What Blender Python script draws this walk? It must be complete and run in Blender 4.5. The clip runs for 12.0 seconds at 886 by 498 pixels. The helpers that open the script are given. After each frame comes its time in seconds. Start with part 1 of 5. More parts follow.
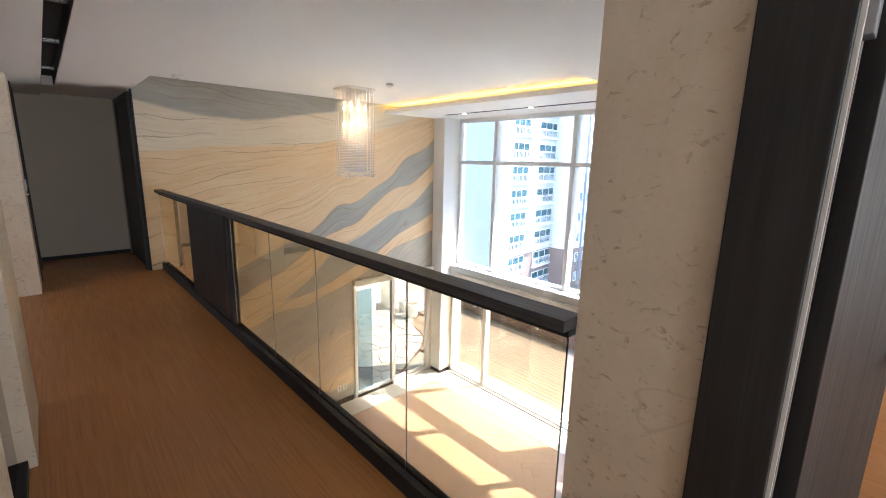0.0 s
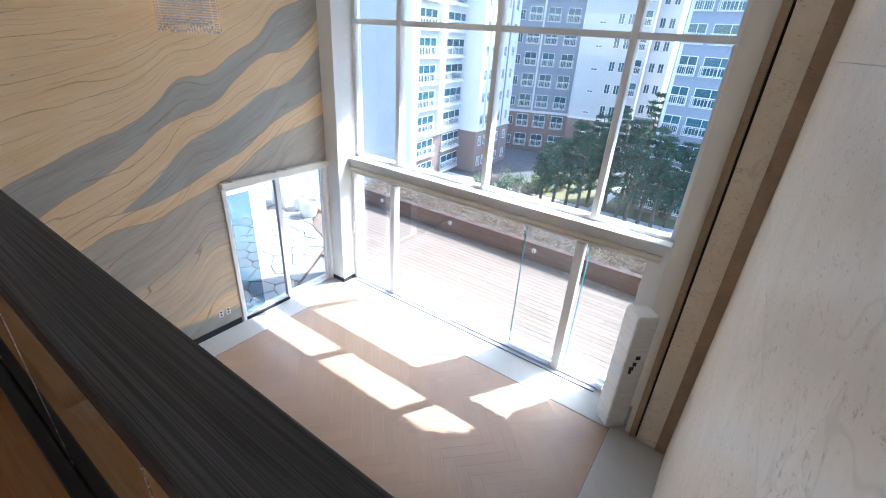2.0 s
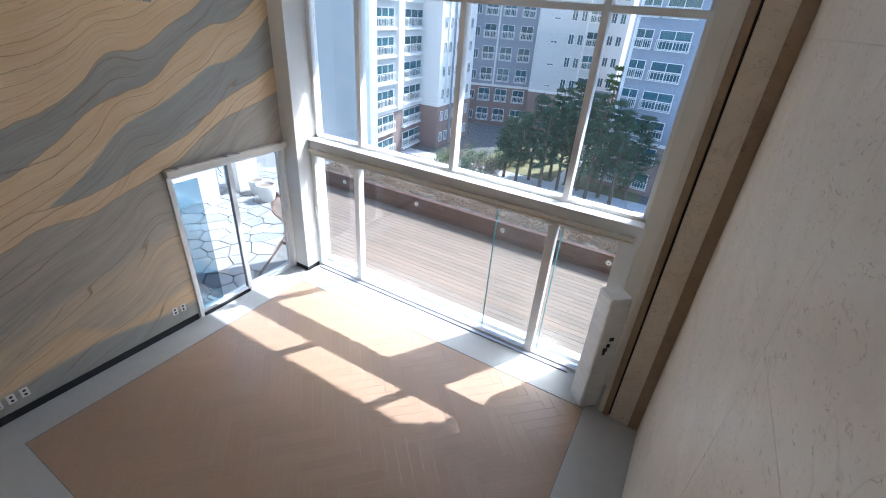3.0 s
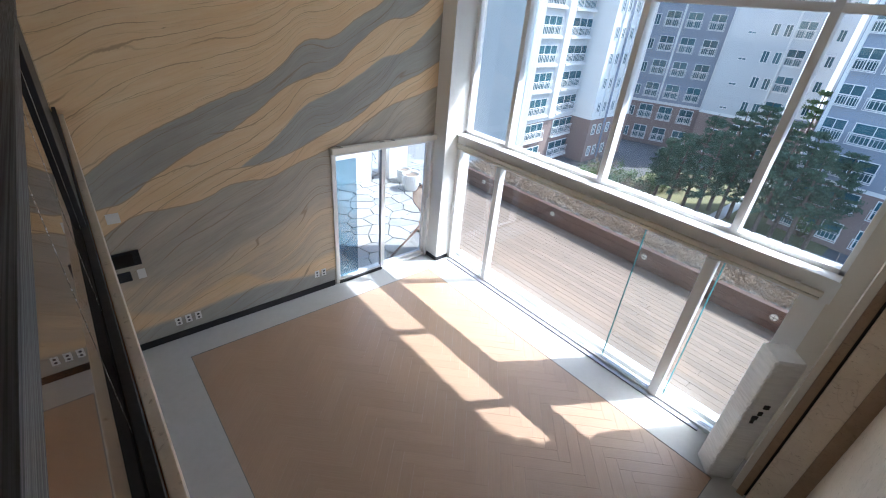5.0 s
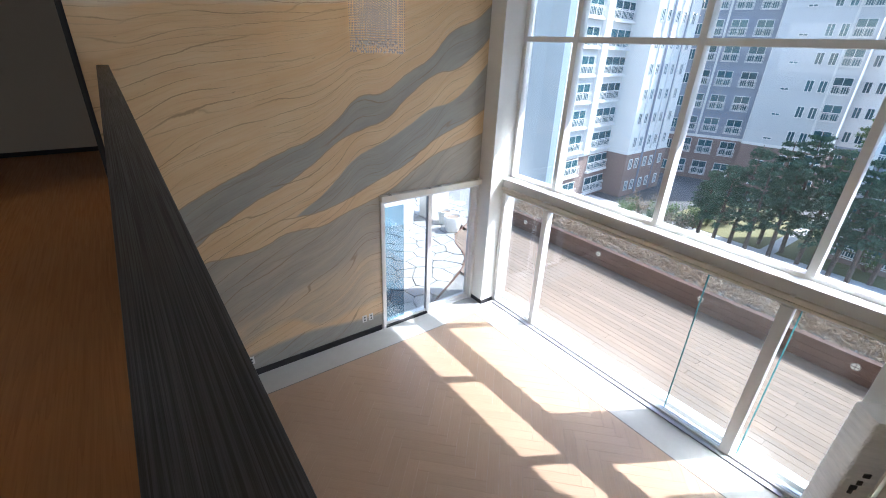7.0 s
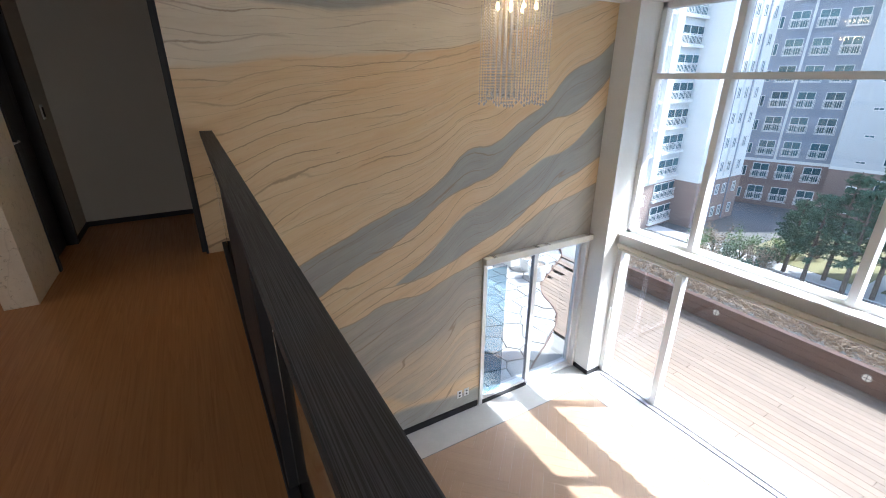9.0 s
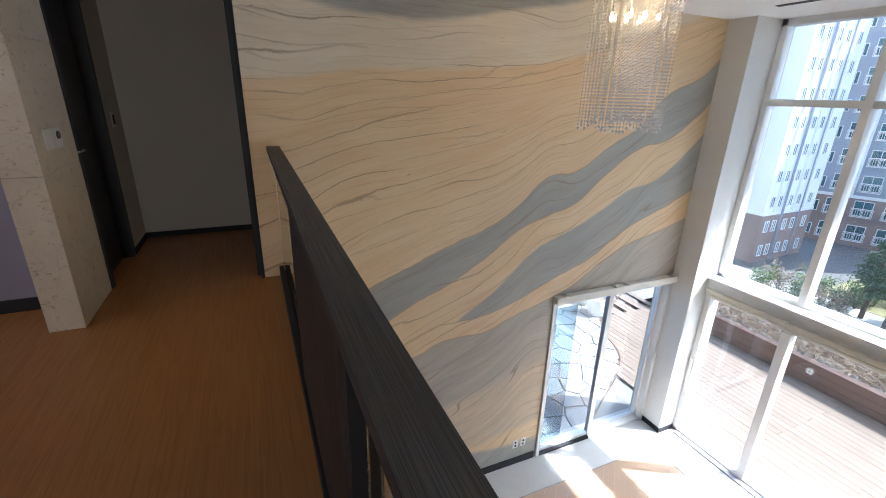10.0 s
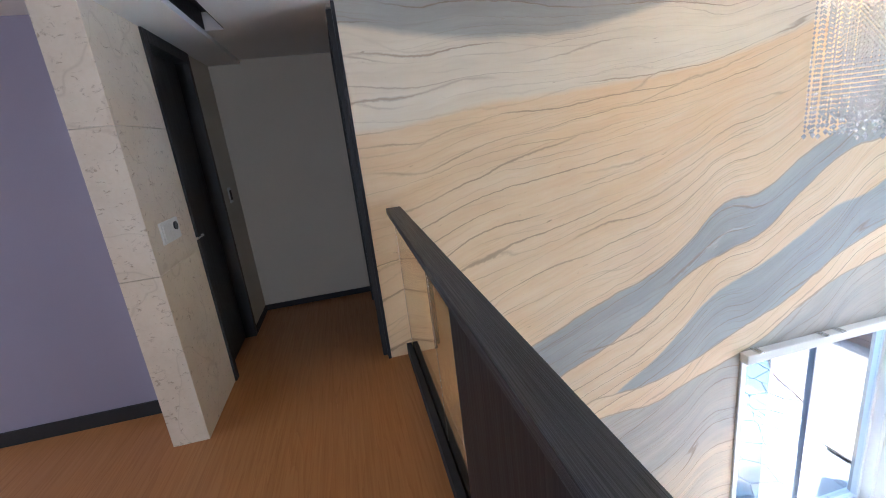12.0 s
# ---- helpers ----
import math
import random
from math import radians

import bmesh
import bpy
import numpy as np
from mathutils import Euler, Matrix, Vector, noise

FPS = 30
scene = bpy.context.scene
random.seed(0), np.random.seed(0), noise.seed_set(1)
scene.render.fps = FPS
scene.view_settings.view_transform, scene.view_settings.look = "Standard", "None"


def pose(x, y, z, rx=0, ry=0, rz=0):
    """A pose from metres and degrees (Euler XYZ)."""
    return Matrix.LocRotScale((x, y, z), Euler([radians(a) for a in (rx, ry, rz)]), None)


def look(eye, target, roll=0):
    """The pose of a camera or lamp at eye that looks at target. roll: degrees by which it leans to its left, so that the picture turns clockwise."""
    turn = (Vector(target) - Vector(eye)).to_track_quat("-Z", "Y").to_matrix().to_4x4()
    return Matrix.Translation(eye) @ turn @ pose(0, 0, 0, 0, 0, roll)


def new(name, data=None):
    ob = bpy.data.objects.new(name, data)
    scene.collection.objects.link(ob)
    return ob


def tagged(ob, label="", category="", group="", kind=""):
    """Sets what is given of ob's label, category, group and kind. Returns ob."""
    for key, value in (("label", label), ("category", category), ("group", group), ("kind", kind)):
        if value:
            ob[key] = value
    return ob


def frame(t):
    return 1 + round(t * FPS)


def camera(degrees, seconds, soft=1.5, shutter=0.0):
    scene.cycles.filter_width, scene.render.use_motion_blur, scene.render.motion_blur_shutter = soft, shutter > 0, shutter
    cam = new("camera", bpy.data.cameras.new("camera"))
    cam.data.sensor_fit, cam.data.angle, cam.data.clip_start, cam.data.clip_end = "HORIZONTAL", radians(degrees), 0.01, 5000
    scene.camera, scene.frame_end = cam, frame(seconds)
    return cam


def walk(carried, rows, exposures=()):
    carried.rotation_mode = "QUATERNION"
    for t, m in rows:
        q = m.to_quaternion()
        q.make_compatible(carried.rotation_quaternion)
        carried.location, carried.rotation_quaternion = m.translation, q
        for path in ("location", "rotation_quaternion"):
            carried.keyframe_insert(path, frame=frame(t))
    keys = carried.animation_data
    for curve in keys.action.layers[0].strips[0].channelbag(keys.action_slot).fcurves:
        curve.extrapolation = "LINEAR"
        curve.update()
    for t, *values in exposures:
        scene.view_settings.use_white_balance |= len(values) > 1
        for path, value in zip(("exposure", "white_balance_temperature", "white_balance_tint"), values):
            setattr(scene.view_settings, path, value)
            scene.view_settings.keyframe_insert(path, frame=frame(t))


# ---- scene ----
cam = camera(91.6, 12.0, soft=1.0)
PATH = [
    (0, (0.146, 0.137, 1.432), (1.476, 1.576, 1.031), 1.2),
    (0.5, (0.465, 0.421, 1.393), (1.347, 2.146, 0.898), 3.9),
    (1, (0.621, 0.75, 1.39), (1.672, 2.321, 0.738), 3.8),
    (1.5, (0.847, 0.868, 1.357), (2.222, 2.103, 0.592), 3.1),
    (2, (1.08, 0.921, 1.31), (2.565, 1.922, 0.42), 3.7),
    (2.5, (1.191, 1.041, 1.321), (2.75, 1.852, 0.365), 3.6),
    (4.3, (1.304, 1.157, 1.209), (2.599, 2.243, 0.14), 6.7),
    (4.5, (1.283, 1.172, 1.192), (2.529, 2.347, 0.158), 5.6),
    (5, (1.283, 1.182, 1.195), (2.457, 2.462, 0.204), 5.4),
    (5.5, (1.259, 1.173, 1.203), (2.428, 2.478, 0.238), 6.5),
    (6, (1.223, 1.23, 1.293), (2.394, 2.574, 0.387), 7.1),
    (6.5, (1.172, 1.32, 1.284), (2.317, 2.734, 0.454), 2.6),
    (6.7, (1.181, 1.303, 1.271), (2.305, 2.728, 0.431), 2.3),
    (8.3, (1.125, 2.184, 1.361), (2.001, 3.765, 0.505), -0.7),
    (8.5, (1.093, 2.268, 1.387), (1.998, 3.89, 0.644), -4.2),
    (9, (1.077, 2.528, 1.395), (1.997, 4.143, 0.658), -0.1),
    (9.5, (1.122, 2.798, 1.412), (1.919, 4.467, 0.652), -1.2),
    (10, (1.042, 3.08, 1.387), (1.806, 4.802, 0.718), 1.6),
    (10.5, (0.948, 3.281, 1.401), (1.326, 5.17, 0.862), -2.0),
    (11, (1.0, 3.533, 1.404), (1.275, 5.455, 0.926), -5.4),
    (11.5, (1.013, 3.694, 1.391), (1.293, 5.585, 0.805), -6.8),
    (12, (0.934, 3.834, 1.437), (1.314, 5.725, 0.908), -6.8),
]
EXPOSURES = [(0, 3.15, 5700, 8), (0.5, 3.25, 5750, 8), (1.0, 3.08, 5600, 8), (1.5, 2.86, 5450, 8), (2.0, 2.65, 5350, 8), (2.7, 2.1, 5400, 8), (4.3, 2.06, 5500, 8), (6.5, 2.2, 5600, 8),
             (8.5, 2.4, 5650, 8), (9.5, 2.5, 5650, 8), (10.0, 2.62, 5550, 8), (10.5, 3.02, 5500, 8), (11.0, 3.5, 5050, 8), (11.5, 3.6, 4980, 8), (12.0, 3.56, 4950, 8)]
walk(cam, [(t, look(eye, target, roll)) for t, eye, target, roll in PATH], EXPOSURES)

# ---- world, sun, exposure ----
SUN_EL, SUN_AZ = radians(52.5), radians(-30.5)
sun_dir = Vector((math.cos(SUN_EL) * math.cos(SUN_AZ), math.cos(SUN_EL) * math.sin(SUN_AZ), math.sin(SUN_EL)))
world = bpy.data.worlds.new("world")
scene.world = world
world.use_nodes = True
sky = world.node_tree.nodes.new("ShaderNodeTexSky")
sky.sky_type = "NISHITA"
sky.sun_disc = False
sky.sun_elevation = SUN_EL
sky.sun_rotation = math.atan2(sun_dir.x, sun_dir.y)
world.node_tree.links.new(sky.outputs["Color"], world.node_tree.nodes["Background"].inputs["Color"])
world.node_tree.nodes["Background"].inputs["Strength"].default_value = 0.15
sun = new("sun", bpy.data.lights.new("sun", "SUN"))
sun.data.energy, sun.data.angle, sun.data.color = 2.3, radians(0.55), (1.0, 0.965, 0.92)
sun.matrix_world = look(sun_dir * 60, (0, 0, 0))


def fill_lamp(name, at, towards, width, height, power):
    """Area lamp added for fill, in place of an unseen, unbuilt window."""
    lamp = new(name, bpy.data.lights.new(name, "AREA"))
    lamp.data.shape, lamp.data.size, lamp.data.size_y = "RECTANGLE", width, height
    lamp.data.energy, lamp.data.color = power, (1.0, 0.97, 0.93)
    lamp.matrix_world = look(at, towards)


# Fill lamps set against closed walls; no windows are seen there.
fill_lamp("family_fill_lamp", (-4.04, 3.6, 1.2), (0, 3.6, 1.0), 5.6, 2.0, 11)
fill_lamp("bedroom_fill_lamp", (3.4, -3.19, 1.25), (3.2, 0, 1.0), 2.2, 1.5, 14)
fill_lamp("gallery_fill_lamp", (0.55, -3.19, 1.2), (0.6, 6, 1.1), 1.0, 1.9, 7)

# ---- materials ----
def nodes_of(name):
    m = bpy.data.materials.new(name)
    m.use_nodes = True
    nt = m.node_tree
    return m, nt, nt.nodes["Principled BSDF"]


def node(nt, kind, **props):
    n = nt.nodes.new(kind)
    for k, v in props.items():
        if k == "operation":
            n.operation = v
        elif k == "data_type":
            n.data_type = v
        elif k == "blend_type":
            n.blend_type = v
    return n


def math_node(nt, op, a, b=None, c=None):
    n = node(nt, "ShaderNodeMath", operation=op)
    for i, v in enumerate((a, b, c)):
        if v is None:
            continue
        if isinstance(v, (int, float)):
            n.inputs[i].default_value = v
        else:
            nt.links.new(v, n.inputs[i])
    return n.outputs[0]


def mix_col(nt, fac, a, b, blend="MIX"):
    n = nt.nodes.new("ShaderNodeMix")
    n.data_type, n.blend_type = "RGBA", blend
    for sock, v in ((n.inputs[0], fac), (n.inputs[6], a), (n.inputs[7], b)):
        if isinstance(v, (int, float)):
            sock.default_value = v
        elif isinstance(v, tuple):
            sock.default_value = (*v, 1)
        else:
            nt.links.new(v, sock)
    return n.outputs[2]


def ramp(nt, fac, lo, hi):
    n = nt.nodes.new("ShaderNodeMapRange")
    n.inputs["From Min"].default_value, n.inputs["From Max"].default_value = lo, hi
    nt.links.new(fac, n.inputs["Value"])
    return n.outputs[0]


def coords(nt, scale=(1, 1, 1)):
    tc = nt.nodes.new("ShaderNodeTexCoord")
    mp = nt.nodes.new("ShaderNodeMapping")
    mp.inputs["Scale"].default_value = scale
    nt.links.new(tc.outputs["Object"], mp.inputs["Vector"])
    return mp.outputs["Vector"]


def noise_tex(nt, vec, scale, detail=4.0, rough=0.55, dist=0.0):
    n = nt.nodes.new("ShaderNodeTexNoise")
    n.inputs["Scale"].default_value, n.inputs["Detail"].default_value = scale, detail
    n.inputs["Roughness"].default_value, n.inputs["Distortion"].default_value = rough, dist
    nt.links.new(vec, n.inputs["Vector"])
    return n.outputs["Fac"]


def bump(nt, bsdf, height, strength, distance=0.01):
    b = nt.nodes.new("ShaderNodeBump")
    b.inputs["Strength"].default_value, b.inputs["Distance"].default_value = strength, distance
    nt.links.new(height, b.inputs["Height"])
    nt.links.new(b.outputs["Normal"], bsdf.inputs["Normal"])


def rand_of(nt):
    return nt.nodes.new("ShaderNodeObjectInfo").outputs["Random"]


def plain(name, c1, c2, rough=0.5, metal=0.0, big=0.8, fine=40.0, relief=0.05, stretch=(1, 1, 1), vary=0.0):
    """Two-scale variation between two close colours, with a fine relief."""
    m, nt, bsdf = nodes_of(name)
    v = coords(nt, stretch)
    a = ramp(nt, noise_tex(nt, v, big, 5), 0.3, 0.7)
    b = ramp(nt, noise_tex(nt, v, fine, 3), 0.3, 0.7)
    f = math_node(nt, "MULTIPLY_ADD", b, 0.4, math_node(nt, "MULTIPLY", a, 0.6))
    col = mix_col(nt, f, c1, c2)
    if vary:
        col = mix_col(nt, vary, col, mix_col(nt, rand_of(nt), (0.25, 0.25, 0.25), (0.75, 0.75, 0.75)), "OVERLAY")
    nt.links.new(col, bsdf.inputs["Base Color"])
    nt.links.new(math_node(nt, "MULTIPLY_ADD", b, 0.12, rough - 0.06), bsdf.inputs["Roughness"])
    bsdf.inputs["Metallic"].default_value = metal
    if relief:
        bump(nt, bsdf, b, relief, 0.004)
    return m


def glow(name, color, strength):
    m, nt, bsdf = nodes_of(name)
    bsdf.inputs["Base Color"].default_value = (*color, 1)
    bsdf.inputs["Emission Color"].default_value = (*color, 1)
    bsdf.inputs["Emission Strength"].default_value = strength
    return m


def glass(name, color=(1, 1, 1), rough=0.0, ior=1.45):
    m, nt, bsdf = nodes_of(name)
    bsdf.inputs["Base Color"].default_value = (*color, 1)
    bsdf.inputs["Transmission Weight"].default_value = 1.0
    bsdf.inputs["Roughness"].default_value = rough
    bsdf.inputs["IOR"].default_value = ior
    return m


def stone(name, light, dark, pit, joint=True):
    """Honed shell limestone: cloudy ground, small dark pits, faint cross veins."""
    m, nt, bsdf = nodes_of(name)
    v = coords(nt)
    cloud = ramp(nt, noise_tex(nt, v, 3.4, 8, 0.68), 0.36, 0.64)
    grain = noise_tex(nt, v, 55, 4)
    col = mix_col(nt, cloud, light, dark)
    pits = ramp(nt, noise_tex(nt, coords(nt, (1, 1, 1.8)), 19, 5, 0.66, 1.2), 0.585, 0.68)
    veins = ramp(nt, math_node(nt, "ABSOLUTE", math_node(nt, "SUBTRACT", noise_tex(nt, v, 1.3, 3, 0.5, 0.4), 0.5)), 0.006, 0.0)
    col = mix_col(nt, math_node(nt, "MULTIPLY", pits, 0.75), col, pit)
    col = mix_col(nt, math_node(nt, "MULTIPLY", veins, 0.25), col, pit)
    col = mix_col(nt, 0.25, col, mix_col(nt, grain, (0.3, 0.3, 0.3), (0.7, 0.7, 0.7)), "OVERLAY")
    nt.links.new(col, bsdf.inputs["Base Color"])
    bsdf.inputs["Roughness"].default_value = 0.42
    bump(nt, bsdf, math_node(nt, "SUBTRACT", math_node(nt, "MULTIPLY", grain, 0.25), pits), 0.25, 0.003)
    return m


def wood(name, c1, c2, axis, rough=0.4, scale=1.0, vary=0.15, relief=0.12, figure=0.8):
    """Long grain along one axis with cathedral figure and fine pores."""
    m, nt, bsdf = nodes_of(name)
    long = [14 * scale] * 3
    long["xyz".index(axis)] = 0.55 * scale
    fine = [90 * scale] * 3
    fine["xyz".index(axis)] = 2.2 * scale
    big = noise_tex(nt, coords(nt, tuple(long)), 1.0, 4, 0.5, 0.6)
    rings = math_node(nt, "FRACT", math_node(nt, "MULTIPLY", big, 7.0))
    rings = math_node(nt, "POWER", rings, 2.2)
    pores = ramp(nt, noise_tex(nt, coords(nt, tuple(fine)), 1.0, 3, 0.6), 0.35, 0.7)
    f = math_node(nt, "MULTIPLY_ADD", rings, 0.45 * figure, math_node(nt, "MULTIPLY", pores, 0.5))
    col = mix_col(nt, f, c1, c2)
    wide = noise_tex(nt, coords(nt), 0.9, 3)
    col = mix_col(nt, 0.2, col, mix_col(nt, wide, (0.25, 0.25, 0.25), (0.75, 0.75, 0.75)), "OVERLAY")
    if vary:
        col = mix_col(nt, vary, col, mix_col(nt, rand_of(nt), (0.2, 0.2, 0.2), (0.8, 0.8, 0.8)), "OVERLAY")
    nt.links.new(col, bsdf.inputs["Base Color"])
    nt.links.new(math_node(nt, "MULTIPLY_ADD", pores, 0.15, rough - 0.08), bsdf.inputs["Roughness"])
    if relief:
        bump(nt, bsdf, f, relief, 0.002)
    return m


def brushed_oak():
    """Black stained oak, wire-brushed: deep dark pores between paler ridges along y."""
    m, nt, bsdf = nodes_of("black_brushed_oak")
    line = ramp(nt, noise_tex(nt, coords(nt, (620, 2.5, 620)), 1.0, 2, 0.5, 0.1), 0.40, 0.62)
    fine = ramp(nt, noise_tex(nt, coords(nt, (1300, 8.0, 1300)), 1.0, 2), 0.4, 0.62)
    patch = ramp(nt, noise_tex(nt, coords(nt, (16, 0.9, 16)), 1.0, 3), 0.35, 0.65)
    f = math_node(nt, "MULTIPLY", math_node(nt, "MULTIPLY_ADD", fine, 0.3, math_node(nt, "MULTIPLY", line, 0.7)), math_node(nt, "MULTIPLY_ADD", patch, 0.4, 0.6))
    nt.links.new(mix_col(nt, f, (0.020, 0.020, 0.022), (0.098, 0.10, 0.108)), bsdf.inputs["Base Color"])
    nt.links.new(math_node(nt, "MULTIPLY_ADD", line, -0.12, 0.58), bsdf.inputs["Roughness"])
    bump(nt, bsdf, f, 0.25, 0.0015)
    return m


def curve_of(nt, x_out, pts, lo, hi):
    """A height over the wall's length: pts are (x, z) pairs, x over 1 to 6.2 m, z over lo to hi."""
    n = nt.nodes.new("ShaderNodeFloatCurve")
    cu = n.mapping.curves[0]
    vals = [((x - 1.0) / 5.2, (z - lo) / (hi - lo)) for x, z in pts]
    cu.points[0].location, cu.points[1].location = vals[0], vals[-1]
    for p in vals[1:-1]:
        cu.points.new(*p)
    n.mapping.update()
    nt.links.new(x_out, n.inputs["Value"])
    return math_node(nt, "MULTIPLY_ADD", n.outputs["Value"], hi - lo, lo)


def banded_sandstone():
    """Bedded sandstone veneer: tan and grey strata that sweep up towards the window."""
    m, nt, bsdf = nodes_of("bedded_sandstone")
    tc = nt.nodes.new("ShaderNodeTexCoord")
    sep = nt.nodes.new("ShaderNodeSeparateXYZ")
    nt.links.new(tc.outputs["Object"], sep.inputs[0])
    x, z = sep.outputs["X"], sep.outputs["Z"]
    u = math_node(nt, "DIVIDE", math_node(nt, "SUBTRACT", x, 1.0), 5.2)
    wob = noise_tex(nt, coords(nt, (1, 0, 1)), 1.6, 5, 0.6)
    wob2 = noise_tex(nt, coords(nt, (1, 0, 1)), 7.0, 4, 0.6)
    zz = math_node(nt, "ADD", z, math_node(nt, "MULTIPLY_ADD", wob, 0.05, -0.025))
    zz = math_node(nt, "ADD", zz, math_node(nt, "MULTIPLY_ADD", wob2, 0.026, -0.013))
    top = curve_of(nt, u, [(1.0, 2.07), (1.35, 2.0), (1.7, 1.95), (2.1, 1.93), (2.56, 1.95), (3.0, 2.04), (3.5, 2.13), (4.0, 2.24), (6.2, 2.8)], -3, 3)
    warm = curve_of(nt, u, [(1.0, 1.475), (1.4, 1.495), (1.75, 1.555), (2.25, 1.58), (2.7, 1.605), (3.18, 1.64), (3.6, 1.7), (4.4, 1.9), (6.2, 2.5)], -3, 3)
    a_up = curve_of(nt, u, [(1.0, -0.74), (1.2, -0.63), (1.52, -0.41), (1.85, -0.24), (2.2, -0.09), (2.68, 0.1), (3.0, 0.2), (3.33, 0.39), (3.65, 0.66), (4.0, 0.72), (4.35, 0.93), (4.72, 1.13), (5.06, 1.45), (5.46, 1.62), (5.84, 1.88), (6.2, 2.05)], -3, 3)
    a_lo = curve_of(nt, u, [(1.0, -1.0), (1.21, -0.97), (1.5, -0.93), (1.8, -0.72), (2.06, -0.57), (2.36, -0.42), (2.62, -0.32), (2.96, -0.12), (3.4, 0.17), (3.7, 0.28), (4.03, 0.38), (4.38, 0.66), (4.82, 0.93), (5.15, 1.0), (5.55, 1.24), (5.87, 1.52), (6.2, 1.7)], -3, 3)
    b_up = curve_of(nt, u, [(1.0, -2.0), (2.5, -0.9), (2.74, -0.725), (3.12, -0.48), (3.33, -0.29), (3.54, -0.1), (4.05, 0.11), (4.42, 0.29), (4.73, 0.47), (5.06, 0.55), (5.38, 0.75), (5.87, 1.2), (6.2, 1.45)], -3, 3)
    b_lo = curve_of(nt, u, [(1.0, -1.7), (2.5, -0.75), (2.74, -0.735), (3.0, -0.73), (3.48, -0.59), (3.93, -0.4), (4.32, -0.26), (4.71, -0.01), (5.13, 0.18), (5.47, 0.31), (5.87, 0.5), (6.2, 0.66)], -3, 3)
    c_up = curve_of(nt, u, [(1.0, -1.42), (1.24, -1.28), (1.59, -1.1), (1.9, -1.09), (2.32, -1.03), (2.56, -0.93), (3.11, -0.91), (3.34, -0.82), (3.71, -0.71), (4.11, -0.57), (4.5, -0.33), (4.91, -0.14), (5.35, -0.03), (5.84, 0.12), (6.2, 0.26)], -3, 3)
    c_lo = curve_of(nt, u, [(1.0, -1.75), (1.48, -1.95), (1.93, -1.97), (2.35, -1.88), (2.81, -1.75), (3.32, -1.6), (3.87, -1.42), (6.2, -0.9)], -3, 3)
    d_up = curve_of(nt, u, [(1.0, -2.2), (1.37, -2.36), (1.68, -2.44), (2.03, -2.3), (2.5, -2.2), (2.9, -2.42), (3.4, -2.36), (3.9, -2.3), (6.2, -1.9)], -3, 3)
    e_up = curve_of(nt, u, [(1.0, -2.6), (1.7, -2.58), (2.4, -2.5), (2.92, -2.5), (3.35, -2.56), (3.9, -2.58), (6.2, -2.4)], -3, 3)

    def above(h, soft=0.012):
        return ramp(nt, math_node(nt, "SUBTRACT", zz, h), -soft, soft)

    def band(up, lo, soft=0.012):
        return math_node(nt, "MULTIPLY", above(lo, soft), math_node(nt, "SUBTRACT", 1.0, above(up, soft)))

    # distance across the bedding: a fan between two beds, parallel below
    over = math_node(nt, "SUBTRACT", zz, a_up)
    span = math_node(nt, "MAXIMUM", math_node(nt, "SUBTRACT", warm, a_up), 0.3)
    bed = math_node(nt, "MULTIPLY", math_node(nt, "DIVIDE", math_node(nt, "MAXIMUM", over, 0.0), span), 1.7)
    bed = math_node(nt, "ADD", bed, math_node(nt, "MINIMUM", over, 0.0))
    comb = nt.nodes.new("ShaderNodeCombineXYZ")
    nt.links.new(math_node(nt, "MULTIPLY", x, 1.3), comb.inputs[0])
    nt.links.new(math_node(nt, "MULTIPLY", bed, 7.0), comb.inputs[2])
    soft_bed = noise_tex(nt, comb.outputs[0], 1.0, 5, 0.6, 0.3)
    comb2 = nt.nodes.new("ShaderNodeCombineXYZ")
    nt.links.new(math_node(nt, "MULTIPLY", x, 2.0), comb2.inputs[0])
    nt.links.new(math_node(nt, "MULTIPLY", bed, 46.0), comb2.inputs[2])
    fine_bed = noise_tex(nt, comb2.outputs[0], 1.0, 4, 0.6, 0.2)

    def beds(count, seed, width, lo, hi):
        """Thin continuous lines along the bedding, unevenly spaced, that come and go."""
        c = nt.nodes.new("ShaderNodeCombineXYZ")
        nt.links.new(math_node(nt, "MULTIPLY_ADD", x, 0.45, seed), c.inputs[0])
        nt.links.new(math_node(nt, "MULTIPLY", bed, 2.2), c.inputs[2])
        warp = noise_tex(nt, c.outputs[0], 1.0, 2, 0.45)
        c = nt.nodes.new("ShaderNodeCombineXYZ")
        nt.links.new(math_node(nt, "MULTIPLY_ADD", x, 9.0, seed), c.inputs[0])
        nt.links.new(math_node(nt, "MULTIPLY", bed, 14.0), c.inputs[2])
        shake = noise_tex(nt, c.outputs[0], 1.0, 4, 0.65)
        v = math_node(nt, "MULTIPLY_ADD", bed, count, math_node(nt, "MULTIPLY", warp, count * 0.55))
        v = math_node(nt, "MULTIPLY_ADD", shake, count * 0.014, v)
        c = nt.nodes.new("ShaderNodeCombineXYZ")
        nt.links.new(math_node(nt, "MULTIPLY_ADD", x, 0.75, seed), c.inputs[0])
        nt.links.new(math_node(nt, "MULTIPLY", math_node(nt, "FLOOR", v), 3.71), c.inputs[2])
        here = ramp(nt, noise_tex(nt, c.outputs[0], 1.0, 2, 0.5), lo, hi)
        w = math_node(nt, "MULTIPLY_ADD", shake, width * 1.6, width * 0.2)
        gap = math_node(nt, "ABSOLUTE", math_node(nt, "SUBTRACT", math_node(nt, "FRACT", v), 0.5))
        edge_of = math_node(nt, "SUBTRACT", 1.0, math_node(nt, "DIVIDE", gap, w))
